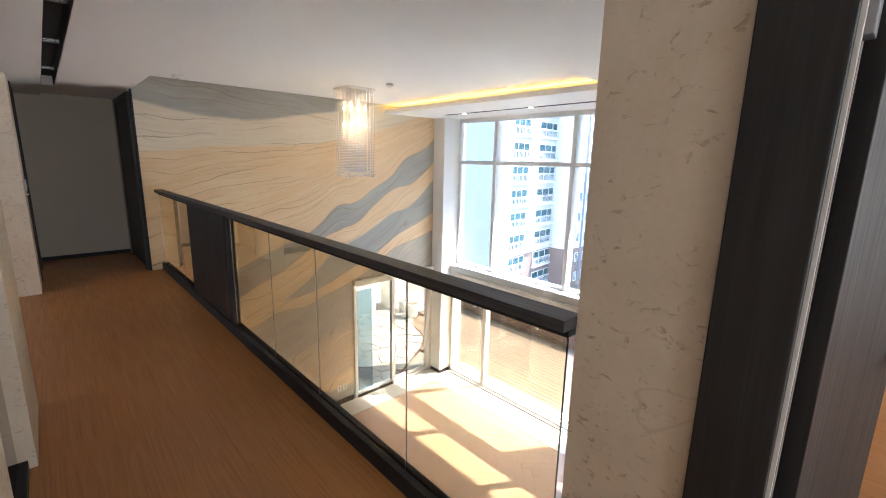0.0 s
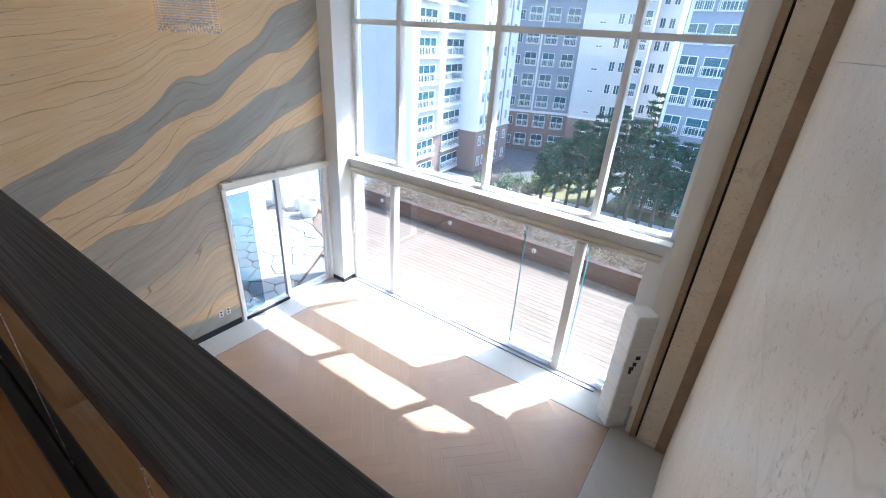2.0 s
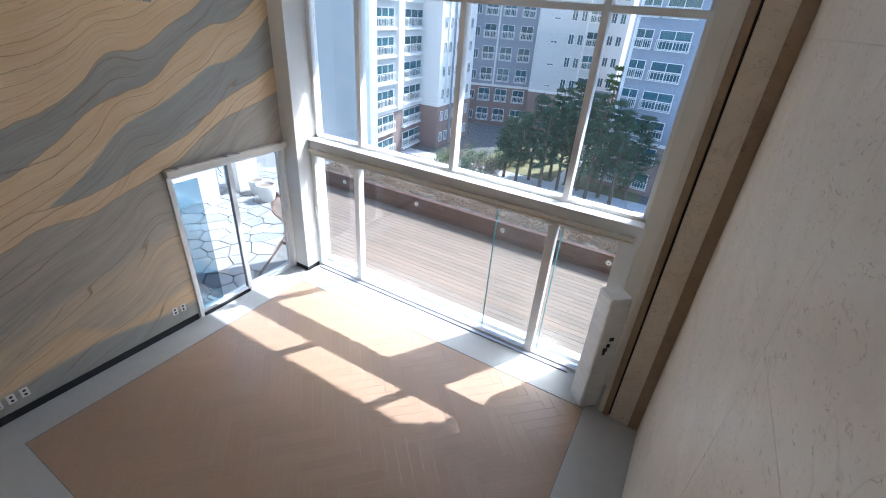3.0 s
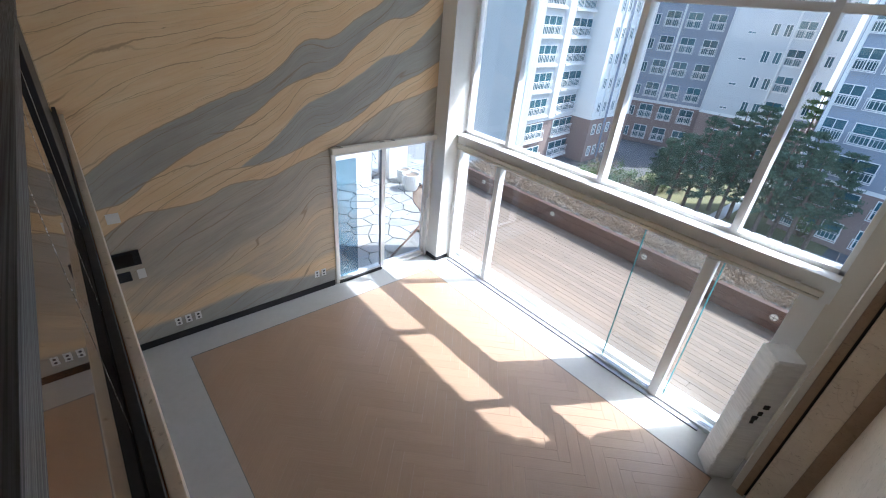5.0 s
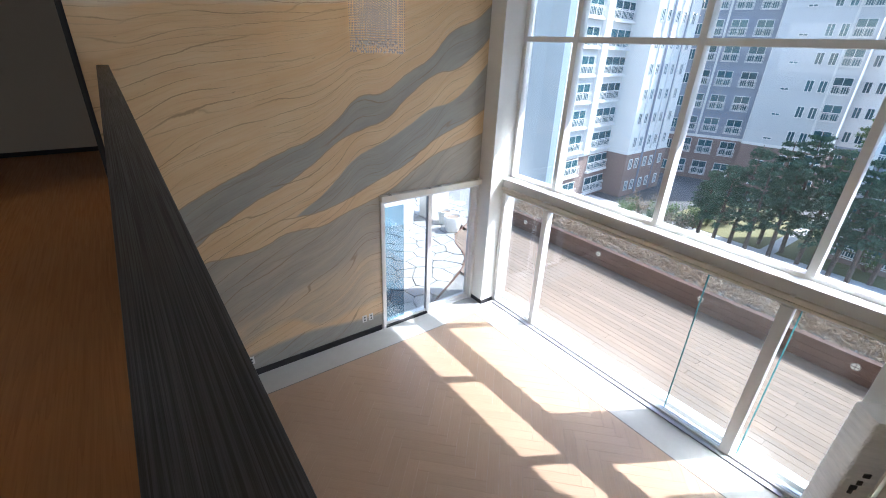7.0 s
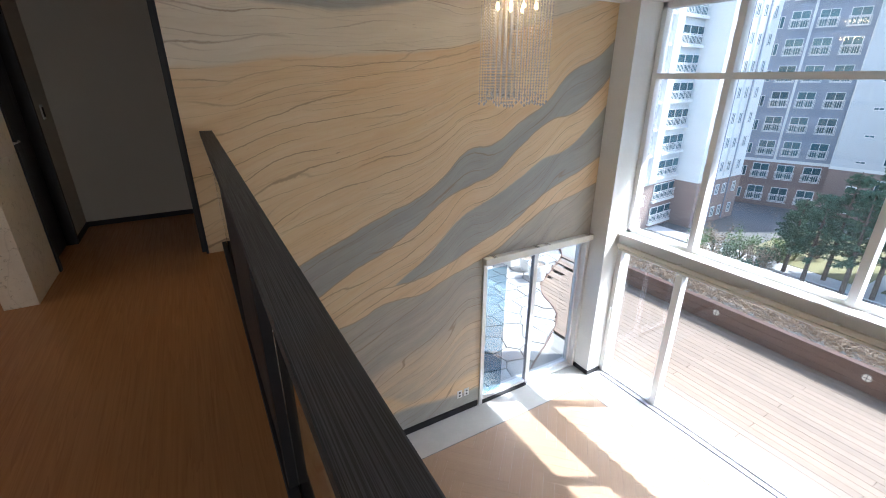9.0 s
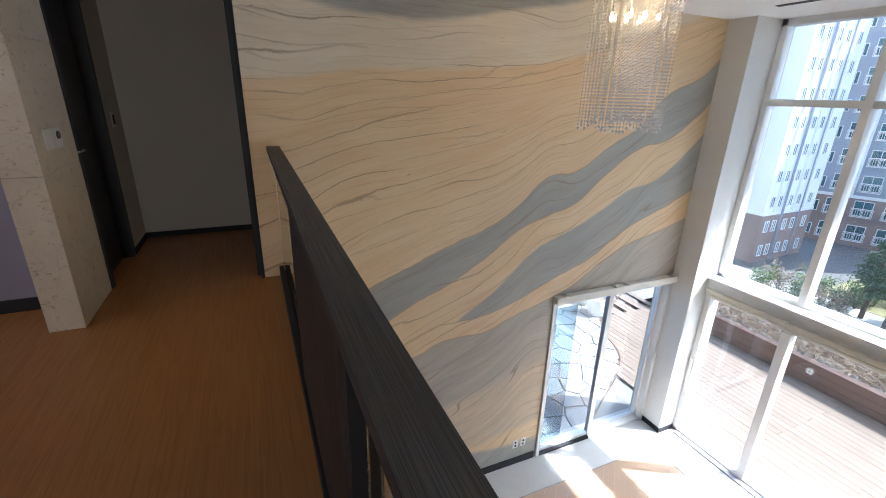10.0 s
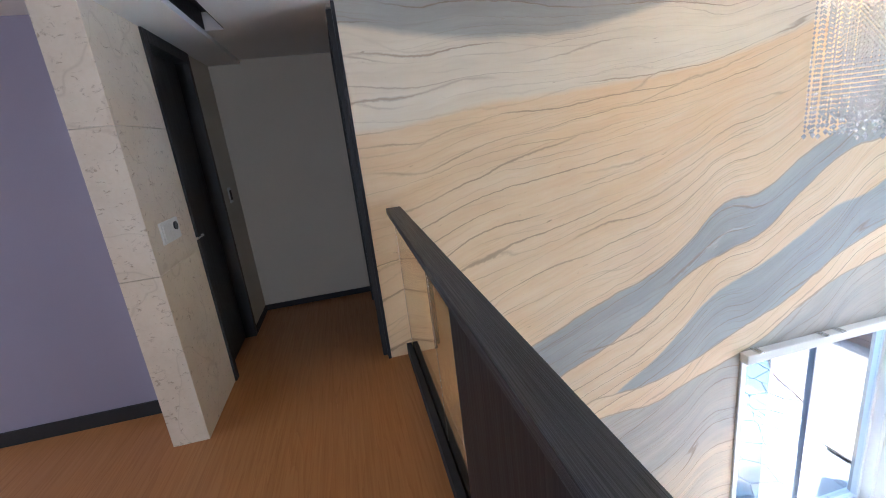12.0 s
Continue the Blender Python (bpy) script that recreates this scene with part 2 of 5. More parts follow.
        return math_node(nt, "MULTIPLY", math_node(nt, "MAXIMUM", edge_of, 0.0), here)

    crack = math_node(nt, "MULTIPLY", beds(7.0, 3.0, 0.045, 0.44, 0.56), 1.5)
    crack = math_node(nt, "MAXIMUM", crack, math_node(nt, "MULTIPLY", beds(15.0, 17.0, 0.08, 0.46, 0.60), 0.75))
    crack = math_node(nt, "MAXIMUM", crack, math_node(nt, "MULTIPLY", beds(34.0, 29.0, 0.16, 0.48, 0.64), 0.4))
    c3 = nt.nodes.new("ShaderNodeCombineXYZ")
    nt.links.new(math_node(nt, "MULTIPLY", x, 11.0), c3.inputs[0])
    nt.links.new(math_node(nt, "MULTIPLY", bed, 60.0), c3.inputs[2])
    dash = ramp(nt, noise_tex(nt, c3.outputs[0], 1.0, 3, 0.55, 0.5), 0.68, 0.735)
    dash = math_node(nt, "MULTIPLY", dash, ramp(nt, noise_tex(nt, coords(nt, (0.8, 0, 1.5)), 2.3, 2), 0.48, 0.58))
    crack = math_node(nt, "MAXIMUM", crack, math_node(nt, "MULTIPLY", dash, 0.9))
    crack = math_node(nt, "MINIMUM", crack, 1.0)
    speck = math_node(nt, "MULTIPLY", ramp(nt, fine_bed, 0.72, 0.78), ramp(nt, noise_tex(nt, comb.outputs[0], 1.4, 2), 0.58, 0.68))

    tan = mix_col(nt, ramp(nt, soft_bed, 0.3, 0.7), (0.67, 0.465, 0.255), (0.73, 0.56, 0.355))
    pale = mix_col(nt, ramp(nt, soft_bed, 0.3, 0.7), (0.65, 0.56, 0.425), (0.71, 0.625, 0.49))
    grey = mix_col(nt, ramp(nt, soft_bed, 0.3, 0.7), (0.305, 0.295, 0.265), (0.39, 0.375, 0.335))
    mud = mix_col(nt, ramp(nt, soft_bed, 0.35, 0.65), (0.48, 0.40, 0.30), (0.64, 0.50, 0.34))
    col = mix_col(nt, above(warm, 0.02), tan, pale)
    col = mix_col(nt, above(top, 0.02), col, grey)
    col = mix_col(nt, band(a_up, a_lo), col, grey)
    col = mix_col(nt, band(b_up, b_lo), col, grey)
    col = mix_col(nt, math_node(nt, "SUBTRACT", 1.0, above(c_up)), col, mix_col(nt, 0.35, grey, mud))
    col = mix_col(nt, math_node(nt, "SUBTRACT", 1.0, above(c_lo, 0.1)), col, mud)
    col = mix_col(nt, band(d_up, e_up, 0.05), col, tan)
    col = mix_col(nt, math_node(nt, "SUBTRACT", 1.0, above(e_up, 0.03)), col, grey)
    edge = None
    for h in (a_up, a_lo, b_lo, c_up):
        e = ramp(nt, math_node(nt, "ABSOLUTE", math_node(nt, "SUBTRACT", zz, h)), 0.011, 0.0)
        edge = e if edge is None else math_node(nt, "MAXIMUM", edge, e)
    dark = math_node(nt, "MAXIMUM", math_node(nt, "MULTIPLY", crack, 0.62), math_node(nt, "MULTIPLY", speck, 0.35))
    dark = math_node(nt, "MAXIMUM", dark, math_node(nt, "MULTIPLY", edge, 0.6))
    col = mix_col(nt, dark, col, (0.24, 0.16, 0.095))
    col = mix_col(nt, 0.24, col, mix_col(nt, fine_bed, (0.2, 0.2, 0.2), (0.8, 0.8, 0.8)), "OVERLAY")
    nt.links.new(col, bsdf.inputs["Base Color"])
    nt.links.new(math_node(nt, "MULTIPLY_ADD", fine_bed, 0.2, 0.5), bsdf.inputs["Roughness"])
    bump(nt, bsdf, math_node(nt, "SUBTRACT", math_node(nt, "MULTIPLY", fine_bed, 0.45), dark), 0.55, 0.005)
    return m


SANDSTONE = banded_sandstone()
LIMESTONE = stone("shell_limestone", (0.74, 0.64, 0.515), (0.67, 0.57, 0.445), (0.36, 0.27, 0.18))
# Darker brown variant of the limestone, for the edge strips.
LIMESTONE_EDGE = stone("brown_limestone_edge", (0.36, 0.25, 0.16), (0.28, 0.19, 0.12), (0.16, 0.10, 0.06))
WHITE_STONE = plain("white_marble", (0.43, 0.42, 0.40), (0.49, 0.48, 0.46), 0.34, big=1.5, fine=14, relief=0.01)
WHITE_STONE.node_tree.nodes["Principled BSDF"].inputs["Specular IOR Level"].default_value = 0.25
WHITE_PAINT = plain("white_ceiling_paint", (0.78, 0.77, 0.75), (0.82, 0.81, 0.79), 0.85, big=0.7, fine=60, relief=0.03)
GREY_PAPER = plain("grey_wallpaper", (0.54, 0.495, 0.42), (0.59, 0.545, 0.47), 0.8, big=0.9, fine=120, relief=0.08)
LILAC_PAPER = plain("lilac_wallpaper", (0.32, 0.295, 0.40), (0.35, 0.325, 0.43), 0.8, big=0.9, fine=120, relief=0.08)
WHITE_FRAME = plain("white_window_frame", (0.74, 0.74, 0.73), (0.80, 0.80, 0.79), 0.35, big=2, fine=80, relief=0.01)
CREAM_FRAME = plain("cream_blind_rail", (0.66, 0.62, 0.54), (0.72, 0.68, 0.60), 0.4, big=2, fine=80, relief=0.01)
BLACK_WOOD = wood("black_stained_oak", (0.012, 0.012, 0.014), (0.032, 0.031, 0.032), "z", 0.55, 1.0, 0.1, 0.2)
RAIL_WOOD = brushed_oak()
FLOOR_OAK = wood("orange_oak_floor", (0.47, 0.215, 0.069), (0.345, 0.137, 0.037), "y", 0.38, 1.0, 0.0, 0.05, 1.0)
PLANK_OAK = wood("herringbone_oak", (0.40, 0.275, 0.185), (0.33, 0.21, 0.135), "x", 0.38, 1.0, 0.06, 0.05, 0.6)
DECK_WOOD = wood("weathered_deck", (0.205, 0.152, 0.108), (0.125, 0.09, 0.062), "y", 0.7, 1.0, 0.25, 0.3, 0.6)
PLANTER_WOOD = wood("dark_planter_wood", (0.11, 0.055, 0.035), (0.06, 0.03, 0.02), "y", 0.6, 1.0, 0.2, 0.3, 0.6)
CLEAR_GLASS = glass("clear_glass", (0.97, 0.99, 0.985))
def filmed(name, amount):
    """Window glass with an uneven translucent film that stands in for whitish haze."""
    m = glass(name, (0.97, 0.99, 0.985))
    nt = m.node_tree
    film = nt.nodes.new("ShaderNodeBsdfTranslucent")
    film.inputs["Color"].default_value = (0.8, 0.8, 0.78, 1)
    mix = nt.nodes.new("ShaderNodeMixShader")
    f = ramp(nt, noise_tex(nt, coords(nt), 1.7, 5, 0.65), 0.3, 0.75)
    nt.links.new(math_node(nt, "MULTIPLY_ADD", f, amount, amount * 0.4), mix.inputs[0])
    nt.links.new(nt.nodes["Principled BSDF"].outputs[0], mix.inputs[1])
    nt.links.new(film.outputs[0], mix.inputs[2])
    nt.links.new(mix.outputs[0], nt.nodes["Material Output"].inputs["Surface"])
    return m


FILMED_GLASS = filmed("filmed_door_glass", 0.005)
HAZY_GLASS = filmed("hazy_sliding_glass", 0.022)
UPPER_GLASS = filmed("filmed_window_glass", 0.004)
BRONZE_GLASS = glass("bronze_glass", (0.82, 0.69, 0.48))
# Bronze tint deepened to stand in for the dark stairwell behind it.
DARKENED_GLASS = glass("darkened_bronze_glass", (0.40, 0.30, 0.20))
# Blue tint made darker to imitate the dark room reflected in the pane.
BLUE_GLASS = glass("blue_reflection_tint_glass", (0.20, 0.33, 0.43))
TEAL_EDGE = plain("green_glass_edge", (0.10, 0.34, 0.36), (0.14, 0.42, 0.44), 0.15, big=3, fine=30, relief=0)
CHROME = plain("brushed_steel", (0.62, 0.62, 0.62), (0.70, 0.70, 0.70), 0.25, 1.0, big=5, fine=150, relief=0.01)
ALUMINIUM = plain("dull_aluminium", (0.26, 0.26, 0.28), (0.34, 0.34, 0.36), 0.5, 0.7, big=4, fine=120, relief=0.02)
CRYSTAL = glass("crystal", (0.98, 0.98, 1.0), 0.03, 1.5)
CRYSTAL.node_tree.nodes["Principled BSDF"].inputs["Transmission Weight"].default_value = 0.7
BULB = glow("warm_bulb", (1.0, 0.66, 0.30), 7)
COVE = glow("cove_strip", (1.0, 0.60, 0.14), 2.3)
SPOT = glow("downlight_lens", (1.0, 0.86, 0.66), 2)
WHITE_PLASTIC = plain("white_plastic", (0.72, 0.72, 0.70), (0.78, 0.78, 0.76), 0.35, big=8, fine=200, relief=0)
DARK_PLASTIC = plain("dark_plastic", (0.02, 0.022, 0.03), (0.035, 0.037, 0.045), 0.3, big=8, fine=200, relief=0)
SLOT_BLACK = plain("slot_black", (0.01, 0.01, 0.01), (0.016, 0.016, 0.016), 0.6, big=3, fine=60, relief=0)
FOAM = plain("white_foam_wrap", (0.72, 0.715, 0.70), (0.84, 0.83, 0.81), 0.5, big=3, fine=6, relief=1.0, stretch=(1, 1, 7))
SKIRT = plain("dark_skirting", (0.014, 0.014, 0.017), (0.022, 0.022, 0.026), 0.72, big=3, fine=60, relief=0.02)
CONCRETE = plain("pale_concrete", (0.44, 0.43, 0.41), (0.54, 0.53, 0.50), 0.85, big=1.2, fine=40, relief=0.1)
FLAG = plain("pale_flagstone", (0.25, 0.25, 0.24), (0.34, 0.335, 0.315), 0.75, big=3, fine=30, relief=0.25, vary=0.3)
JOINT = plain("flagstone_joint", (0.17, 0.165, 0.155), (0.24, 0.23, 0.21), 0.9, big=3, fine=30, relief=0.3)
CERAMIC = plain("white_ceramic", (0.68, 0.67, 0.64), (0.76, 0.75, 0.72), 0.4, big=4, fine=60, relief=0.03)
SOIL = plain("dry_soil", (0.16, 0.12, 0.085), (0.25, 0.20, 0.15), 0.95, big=3, fine=25, relief=0.5)
TWIG = plain("dry_twig", (0.20, 0.14, 0.09), (0.36, 0.28, 0.20), 0.9, big=3, fine=25, relief=0)
BARK = plain("bark", (0.10, 0.07, 0.05), (0.17, 0.12, 0.09), 0.95, big=1, fine=12, relief=0.4)
PINE = plain("pine_needles", (0.045, 0.085, 0.05), (0.085, 0.13, 0.07), 0.8, big=0.6, fine=6, relief=0)
LIGHT_LEAF = plain("light_green_leaf", (0.08, 0.14, 0.035), (0.13, 0.18, 0.06), 0.7, big=0.6, fine=6, relief=0)
LAWN = plain("dry_lawn", (0.13, 0.125, 0.055), (0.21, 0.19, 0.09), 0.95, big=0.15, fine=4, relief=0.2)
# Paving kept dark so its colour replaces the shade between the towers.
GROUND = plain("ground_paving", (0.085, 0.083, 0.08), (0.13, 0.125, 0.12), 0.9, big=0.06, fine=1.5, relief=0.1)
TOWER_WHITE = plain("white_tower_paint", (0.74, 0.715, 0.675), (0.80, 0.775, 0.735), 0.8, big=0.05, fine=0.8, relief=0.05)
TOWER_PALE = plain("pale_grey_tower_paint", (0.56, 0.555, 0.545), (0.63, 0.625, 0.61), 0.8, big=0.05, fine=0.8, relief=0.05)
TOWER_BEIGE = plain("beige_grey_tower_paint", (0.40, 0.38, 0.34), (0.47, 0.45, 0.405), 0.85, big=0.05, fine=0.8, relief=0.05)
# Grey pushed towards blue, standing in for haze and sky reflection.
TOWER_GREY = plain("hazy_blue_grey_tower_paint", (0.27, 0.285, 0.325), (0.32, 0.335, 0.375), 0.8, big=0.05, fine=0.8, relief=0.05)
TOWER_BRICK = plain("brown_brick_cladding", (0.235, 0.165, 0.14), (0.30, 0.215, 0.18), 0.85, big=0.2, fine=3, relief=0.2)
TOWER_GLASS = plain("teal_window_glass", (0.035, 0.085, 0.105), (0.07, 0.15, 0.17), 0.06, big=0.3, fine=1.0, relief=0, vary=0.5)
EAVE = plain("white_render", (0.70, 0.69, 0.66), (0.76, 0.75, 0.72), 0.85, big=0.8, fine=30, relief=0.1)


# ---- builders ----
HOME = {}


def bx(bm, x0, x1, y0, y1, z0, z1):
    vs = [bm.verts.new((x, y, z)) for x in (x0, x1) for y in (y0, y1) for z in (z0, z1)]
    for f in ((0, 1, 3, 2), (4, 6, 7, 5), (0, 4, 5, 1), (2, 3, 7, 6), (0, 2, 6, 4), (1, 5, 7, 3)):
        bm.faces.new([vs[i] for i in f])
    return vs


def tube(bm, p0, p1, r0, r1=None, n=10, cap=True):
    p0, p1 = Vector(p0), Vector(p1)
    r1 = r0 if r1 is None else r1
    q = (p1 - p0).to_track_quat("Z", "Y")
    a = [bm.verts.new(p0 + q @ Vector((r0 * math.cos(k * math.tau / n), r0 * math.sin(k * math.tau / n), 0))) for k in range(n)]
    b = [bm.verts.new(p1 + q @ Vector((r1 * math.cos(k * math.tau / n), r1 * math.sin(k * math.tau / n), 0))) for k in range(n)]
    for k in range(n):
        bm.faces.new((a[k], a[(k + 1) % n], b[(k + 1) % n], b[k]))
    if cap:
        bm.faces.new(a[::-1])
        bm.faces.new(b)


def lathe(bm, profile, n=28, centre=(0, 0)):
    rings = []
    for r, z in profile:
        rings.append([bm.verts.new((centre[0] + r * math.cos(k * math.tau / n), centre[1] + r * math.sin(k * math.tau / n), z)) for k in range(n)])
    for a, b in zip(rings, rings[1:]):
        for k in range(n):
            bm.faces.new((a[k], a[(k + 1) % n], b[(k + 1) % n], b[k]))
    bm.faces.new(rings[0][::-1])
    bm.faces.new(rings[-1])


def boxes(*rows):
    bm = bmesh.new()
    for r in rows:
        bx(bm, *r)
    return bm


def mesh_of(name, bm, material, bevel=0.0):
    if bevel:
        bmesh.ops.bevel(bm, geom=bm.edges[:], offset=bevel, segments=2, affect="EDGES", profile=0.6)
    bmesh.ops.recalc_face_normals(bm, faces=bm.faces[:])
    me = bpy.data.meshes.new(name)
    bm.to_mesh(me)
    bm.free()
    me.materials.append(material)
    return me


def part(name, bm, material, parent, label="", bevel=0.0):
    me = mesh_of(name, bm, material, bevel)
    home = HOME.get(parent, Vector((0, 0, 0)))
    me.transform(Matrix.Translation(-home))
    ob = new(name, me)
    ob.parent = parent
    HOME[ob] = home
    if label:
        tagged(ob, label)
    return ob


def thing(name, at, label, category, group="", kind=""):
    ob = new(name)
    ob.empty_display_size = 0.1
    ob.location = at
    HOME[ob] = Vector(at)
    return tagged(ob, label, category, group, kind)


def solid(name, bm, material, label="", category="", kind="structure", bevel=0.0, group=""):
    ob = new(name, mesh_of(name, bm, material, bevel))
    HOME[ob] = Vector((0, 0, 0))
    return tagged(ob, label, category, group, kind)


def shared(name, me, parent, m):
    ob = new(name, me)
    ob.parent = parent
    ob.matrix_basis = m
    return ob


# ---- structure ----
L = -2.89          # living-room floor
M = 6.50           # sandstone wall
CEIL, SOFFIT, LOW = 2.35, 2.21, 2.18

# floors
solid("floor_mezzanine", boxes((-4.2, 1.14, -3.2, M, -0.30, 0.0), (-0.6, 1.02, M, 7.98, -0.30, 0.0), (1.14, 1.225, 0.40, M, -0.30, 0.0)), FLOOR_OAK,
      "orange oak floor of the upper gallery", "floor")
solid("floor_bedroom", boxes((1.14, 5.2, -3.2, 0.30, -0.30, -0.002)), FLOOR_OAK, "orange oak floor of the side room", "floor")
living_floor = solid("floor_living", boxes((1.05, 6.2, 0.5, 6.75, L - 0.25, L - 0.012)), CONCRETE, "living room floor of oak herringbone with a marble border", "floor")
for row in ((1.05, 1.68, 0.50, 6.52), (5.45, 6.12, 0.50, 6.72), (1.68, 5.45, 6.05, 6.52), (1.68, 5.45, 0.50, 1.25)):
    part("marble_border", boxes((*row, L - 0.011, L + 0.003)), WHITE_STONE, living_floor, "polished white marble border slab")
for row in ((5.446, 5.454, 1.254, 6.046), (1.676, 1.684, 1.254, 6.046), (1.676, 5.454, 6.046, 6.054), (1.676, 5.454, 1.246, 1.254)):
    part("border_joint", boxes((*row, L - 0.011, L + 0.0045)), JOINT, living_floor, "dark joint line at the marble border")
part("floor_vent", boxes((4.18, 4.42, 6.21, 6.29, L + 0.003, L + 0.008)), CREAM_FRAME, living_floor, "flat beige floor vent cover")

# sandstone wall with the terrace door opening
DX0, DX1, DTOP = 3.91, 5.73, -0.72
wall_north = solid("wall_north", boxes((1.03, DX0, M, M + 0.22, L - 0.2, CEIL + 0.1), (DX0, DX1, M, M + 0.22, DTOP, CEIL + 0.1), (DX1, 6.3, M, M + 0.22, L - 0.2, CEIL + 0.1)),
                   SANDSTONE, "bedded tan and grey sandstone wall, two storeys high", "wall")
part("skirting", boxes((1.10, DX0 - 0.03, M - 0.015, M, L + 0.003, L + 0.095)), SKIRT, wall_north, "dark skirting board")
part("edge_trim", boxes((1.01, 1.029, M - 0.008, M + 0.05, 0.0, LOW)), SKIRT, wall_north, "black corner trim")

# hall beyond the gallery
solid("wall_hall_end", boxes((-0.2, 1.3, 7.92, 8.15, -0.1, 2.4)), GREY_PAPER, "plain grey papered wall at the hall's end", "wall")
solid("baseboard_hall", boxes((0.0, 0.985, 7.905, 7.92, 0.0, 0.05)), SKIRT, "black baseboard", "baseboard")
solid("wall_hall_east", boxes((0.985, 1.03, 7.72, 7.92, 0.0, LOW), (0.985, 1.03, M + 0.05, 7.72, 2.16, LOW)), GREY_PAPER, "narrow grey papered wall return", "wall")
solid("wall_hall_west", boxes((-0.15, 0.0, 7.40, 7.92, 0.0, LOW), (-0.15, 0.0, 6.64, 7.40, 2.15, LOW)), GREY_PAPER, "grey papered wall beside the dark door", "wall")
solid("baseboard_west", boxes((0.0, 0.012, 7.41, 7.905, 0.0, 0.05)), SKIRT, "black baseboard", "baseboard")

# Unseen wall, added to stop outdoor light leaking under the dark door.
solid("wall_closet", boxes((-0.6, -0.45, 6.62, 8.15, 0.0, 2.35)), GREY_PAPER, "plain unseen wall blocking light behind the dark door", "wall")

# limestone piers
def pier(name, x0, x1, y0, y1, label, cuts):
    """A pier clad in tall limestone slabs with hairline joints."""
    ob = solid(name, boxes((x0 + 0.02, x1 - 0.02, y0 + 0.02, y1 - 0.02, 0.0, LOW)), LIMESTONE, label, "pillar")
    zs = [0.0, *cuts, LOW]
    for a, b in zip(zs, zs[1:]):
        part("slab", boxes((x0, x1, y0, y1, a + 0.001, b - 0.001)), LIMESTONE, ob, bevel=0.003)
    return ob


pier("pillar_door", -0.18, 0.0, 6.05, 6.64, "cream shell limestone pier beside the dark door", (0.92, 1.62))
pier("pillar_stair", -0.62, -0.03, 2.69, 3.37, "cream shell limestone pier at the stair railing", (1.05,))
pier("pillar_stair_south", -0.62, -0.02, 0.98, 1.69, "cream shell limestone pier at the stair railing", (1.05,))
pier("pillar_gallery", 1.2, 1.755, 0.40, 0.72, "cream shell limestone wall end at the gallery rail", ())

# lilac room wall, stairwell, closing walls
solid("wall_lilac", boxes((-4.2, -0.18, 6.45, 6.62, 0.0, 2.35)), LILAC_PAPER, "lilac papered wall of the family room", "wall")
solid("baseboard_lilac", boxes((-4.0, -0.18, 6.435, 6.45, 0.0, 0.085)), SKIRT, "black baseboard below lilac wall", "baseboard")
solid("wall_family_west", boxes((-4.2, -4.05, -3.2, 6.62, 0.0, 2.35)), GREY_PAPER, "grey papered wall", "wall")
solid("wall_stair_back", boxes((-1.75, -1.6, 0.98, 3.37, -2.8, 2.35)), GREY_PAPER, "grey papered stairwell wall", "wall")
solid("wall_stair_side", boxes((-1.6, -0.62, 3.22, 3.37, 0.0, 2.35), (-1.6, -0.62, 0.98, 1.13, 0.0, 2.35)), GREY_PAPER, "grey papered stairwell wall", "wall")
solid("wall_gallery_south", boxes((-4.2, 1.3, -3.35, -3.2, -0.1, 2.35)), GREY_PAPER, "grey papered wall", "wall")
solid("wall_gallery_west", boxes((-0.2, -0.05, -3.2, 0.98, 0.0, 2.35)), GREY_PAPER, "grey papered wall", "wall")

# living-room south wall and its end pieces by the window
south = solid("wall_south", boxes((1.75, 5.5, 0.33, 0.60, -0.3, CEIL), (1.05, 5.5, 0.33, 0.60, L - 0.2, -0.3)), LIMESTONE, "tall limestone clad wall of the living room", "wall")
xs = [1.76, 3.0, 4.25, 5.49]
zs = [L + 0.004, -1.85, -0.8, 0.25, 1.3, SOFFIT]
for i in range(3):
    for j in range(5):
        part("slab", boxes((xs[i] + 0.001, xs[i + 1] - 0.001, 0.598, 0.62, zs[j] + 0.001, zs[j + 1] - 0.001)), LIMESTONE, south, bevel=0.002)
part("dado_slab", boxes((1.27, 1.755, 0.598, 0.72, L + 0.004, -0.001)), LIMESTONE, south)
solid("wall_pilaster", boxes((5.50, 6.25, 0.33, 0.945, L, SOFFIT)), LIMESTONE, "limestone pilaster beside the window", "wall")
solid("trim_pilaster", boxes((5.476, 5.50, 0.62, 0.73, L, SOFFIT)), LIMESTONE_EDGE, "brown stone edge strip", "trim")
# Solid black strip; its colour stands in for the shadow in the gap.
solid("wall_pilaster_recess", boxes((5.54, 6.25, 0.946, 0.966, L, SOFFIT)), SLOT_BLACK, "black strip painted as the gap's shadow", "wall")
solid("trim_window_side", boxes((5.50, 6.0, 0.968, 1.03, L, SOFFIT)), LIMESTONE_EDGE, "brown stone edge strip", "trim")
solid("wall_window_return", boxes((5.54, 6.3, 1.032, 1.085, L, SOFFIT), (6.0, 6.3, 1.085, 1.25, L, SOFFIT)), CREAM_FRAME, "beige wall return beside the window", "wall")
solid("wall_living_west", boxes((0.9, 1.08, 0.33, M + 0.2, L - 0.2, -0.30)), GREY_PAPER, "plain wall below the gallery", "wall")
# gallery edge: stone lip and fascia
solid("trim_gallery_edge", boxes((1.226, 1.262, 0.722, M, -0.36, 0.016)), LIMESTONE, "cream stone lip along the gallery edge", "trim", bevel=0.003)
solid("ceiling_below_gallery", boxes((1.08, 1.225, 0.722, M, -0.36, -0.302)), WHITE_PAINT, "white soffit below the gallery", "ceiling")

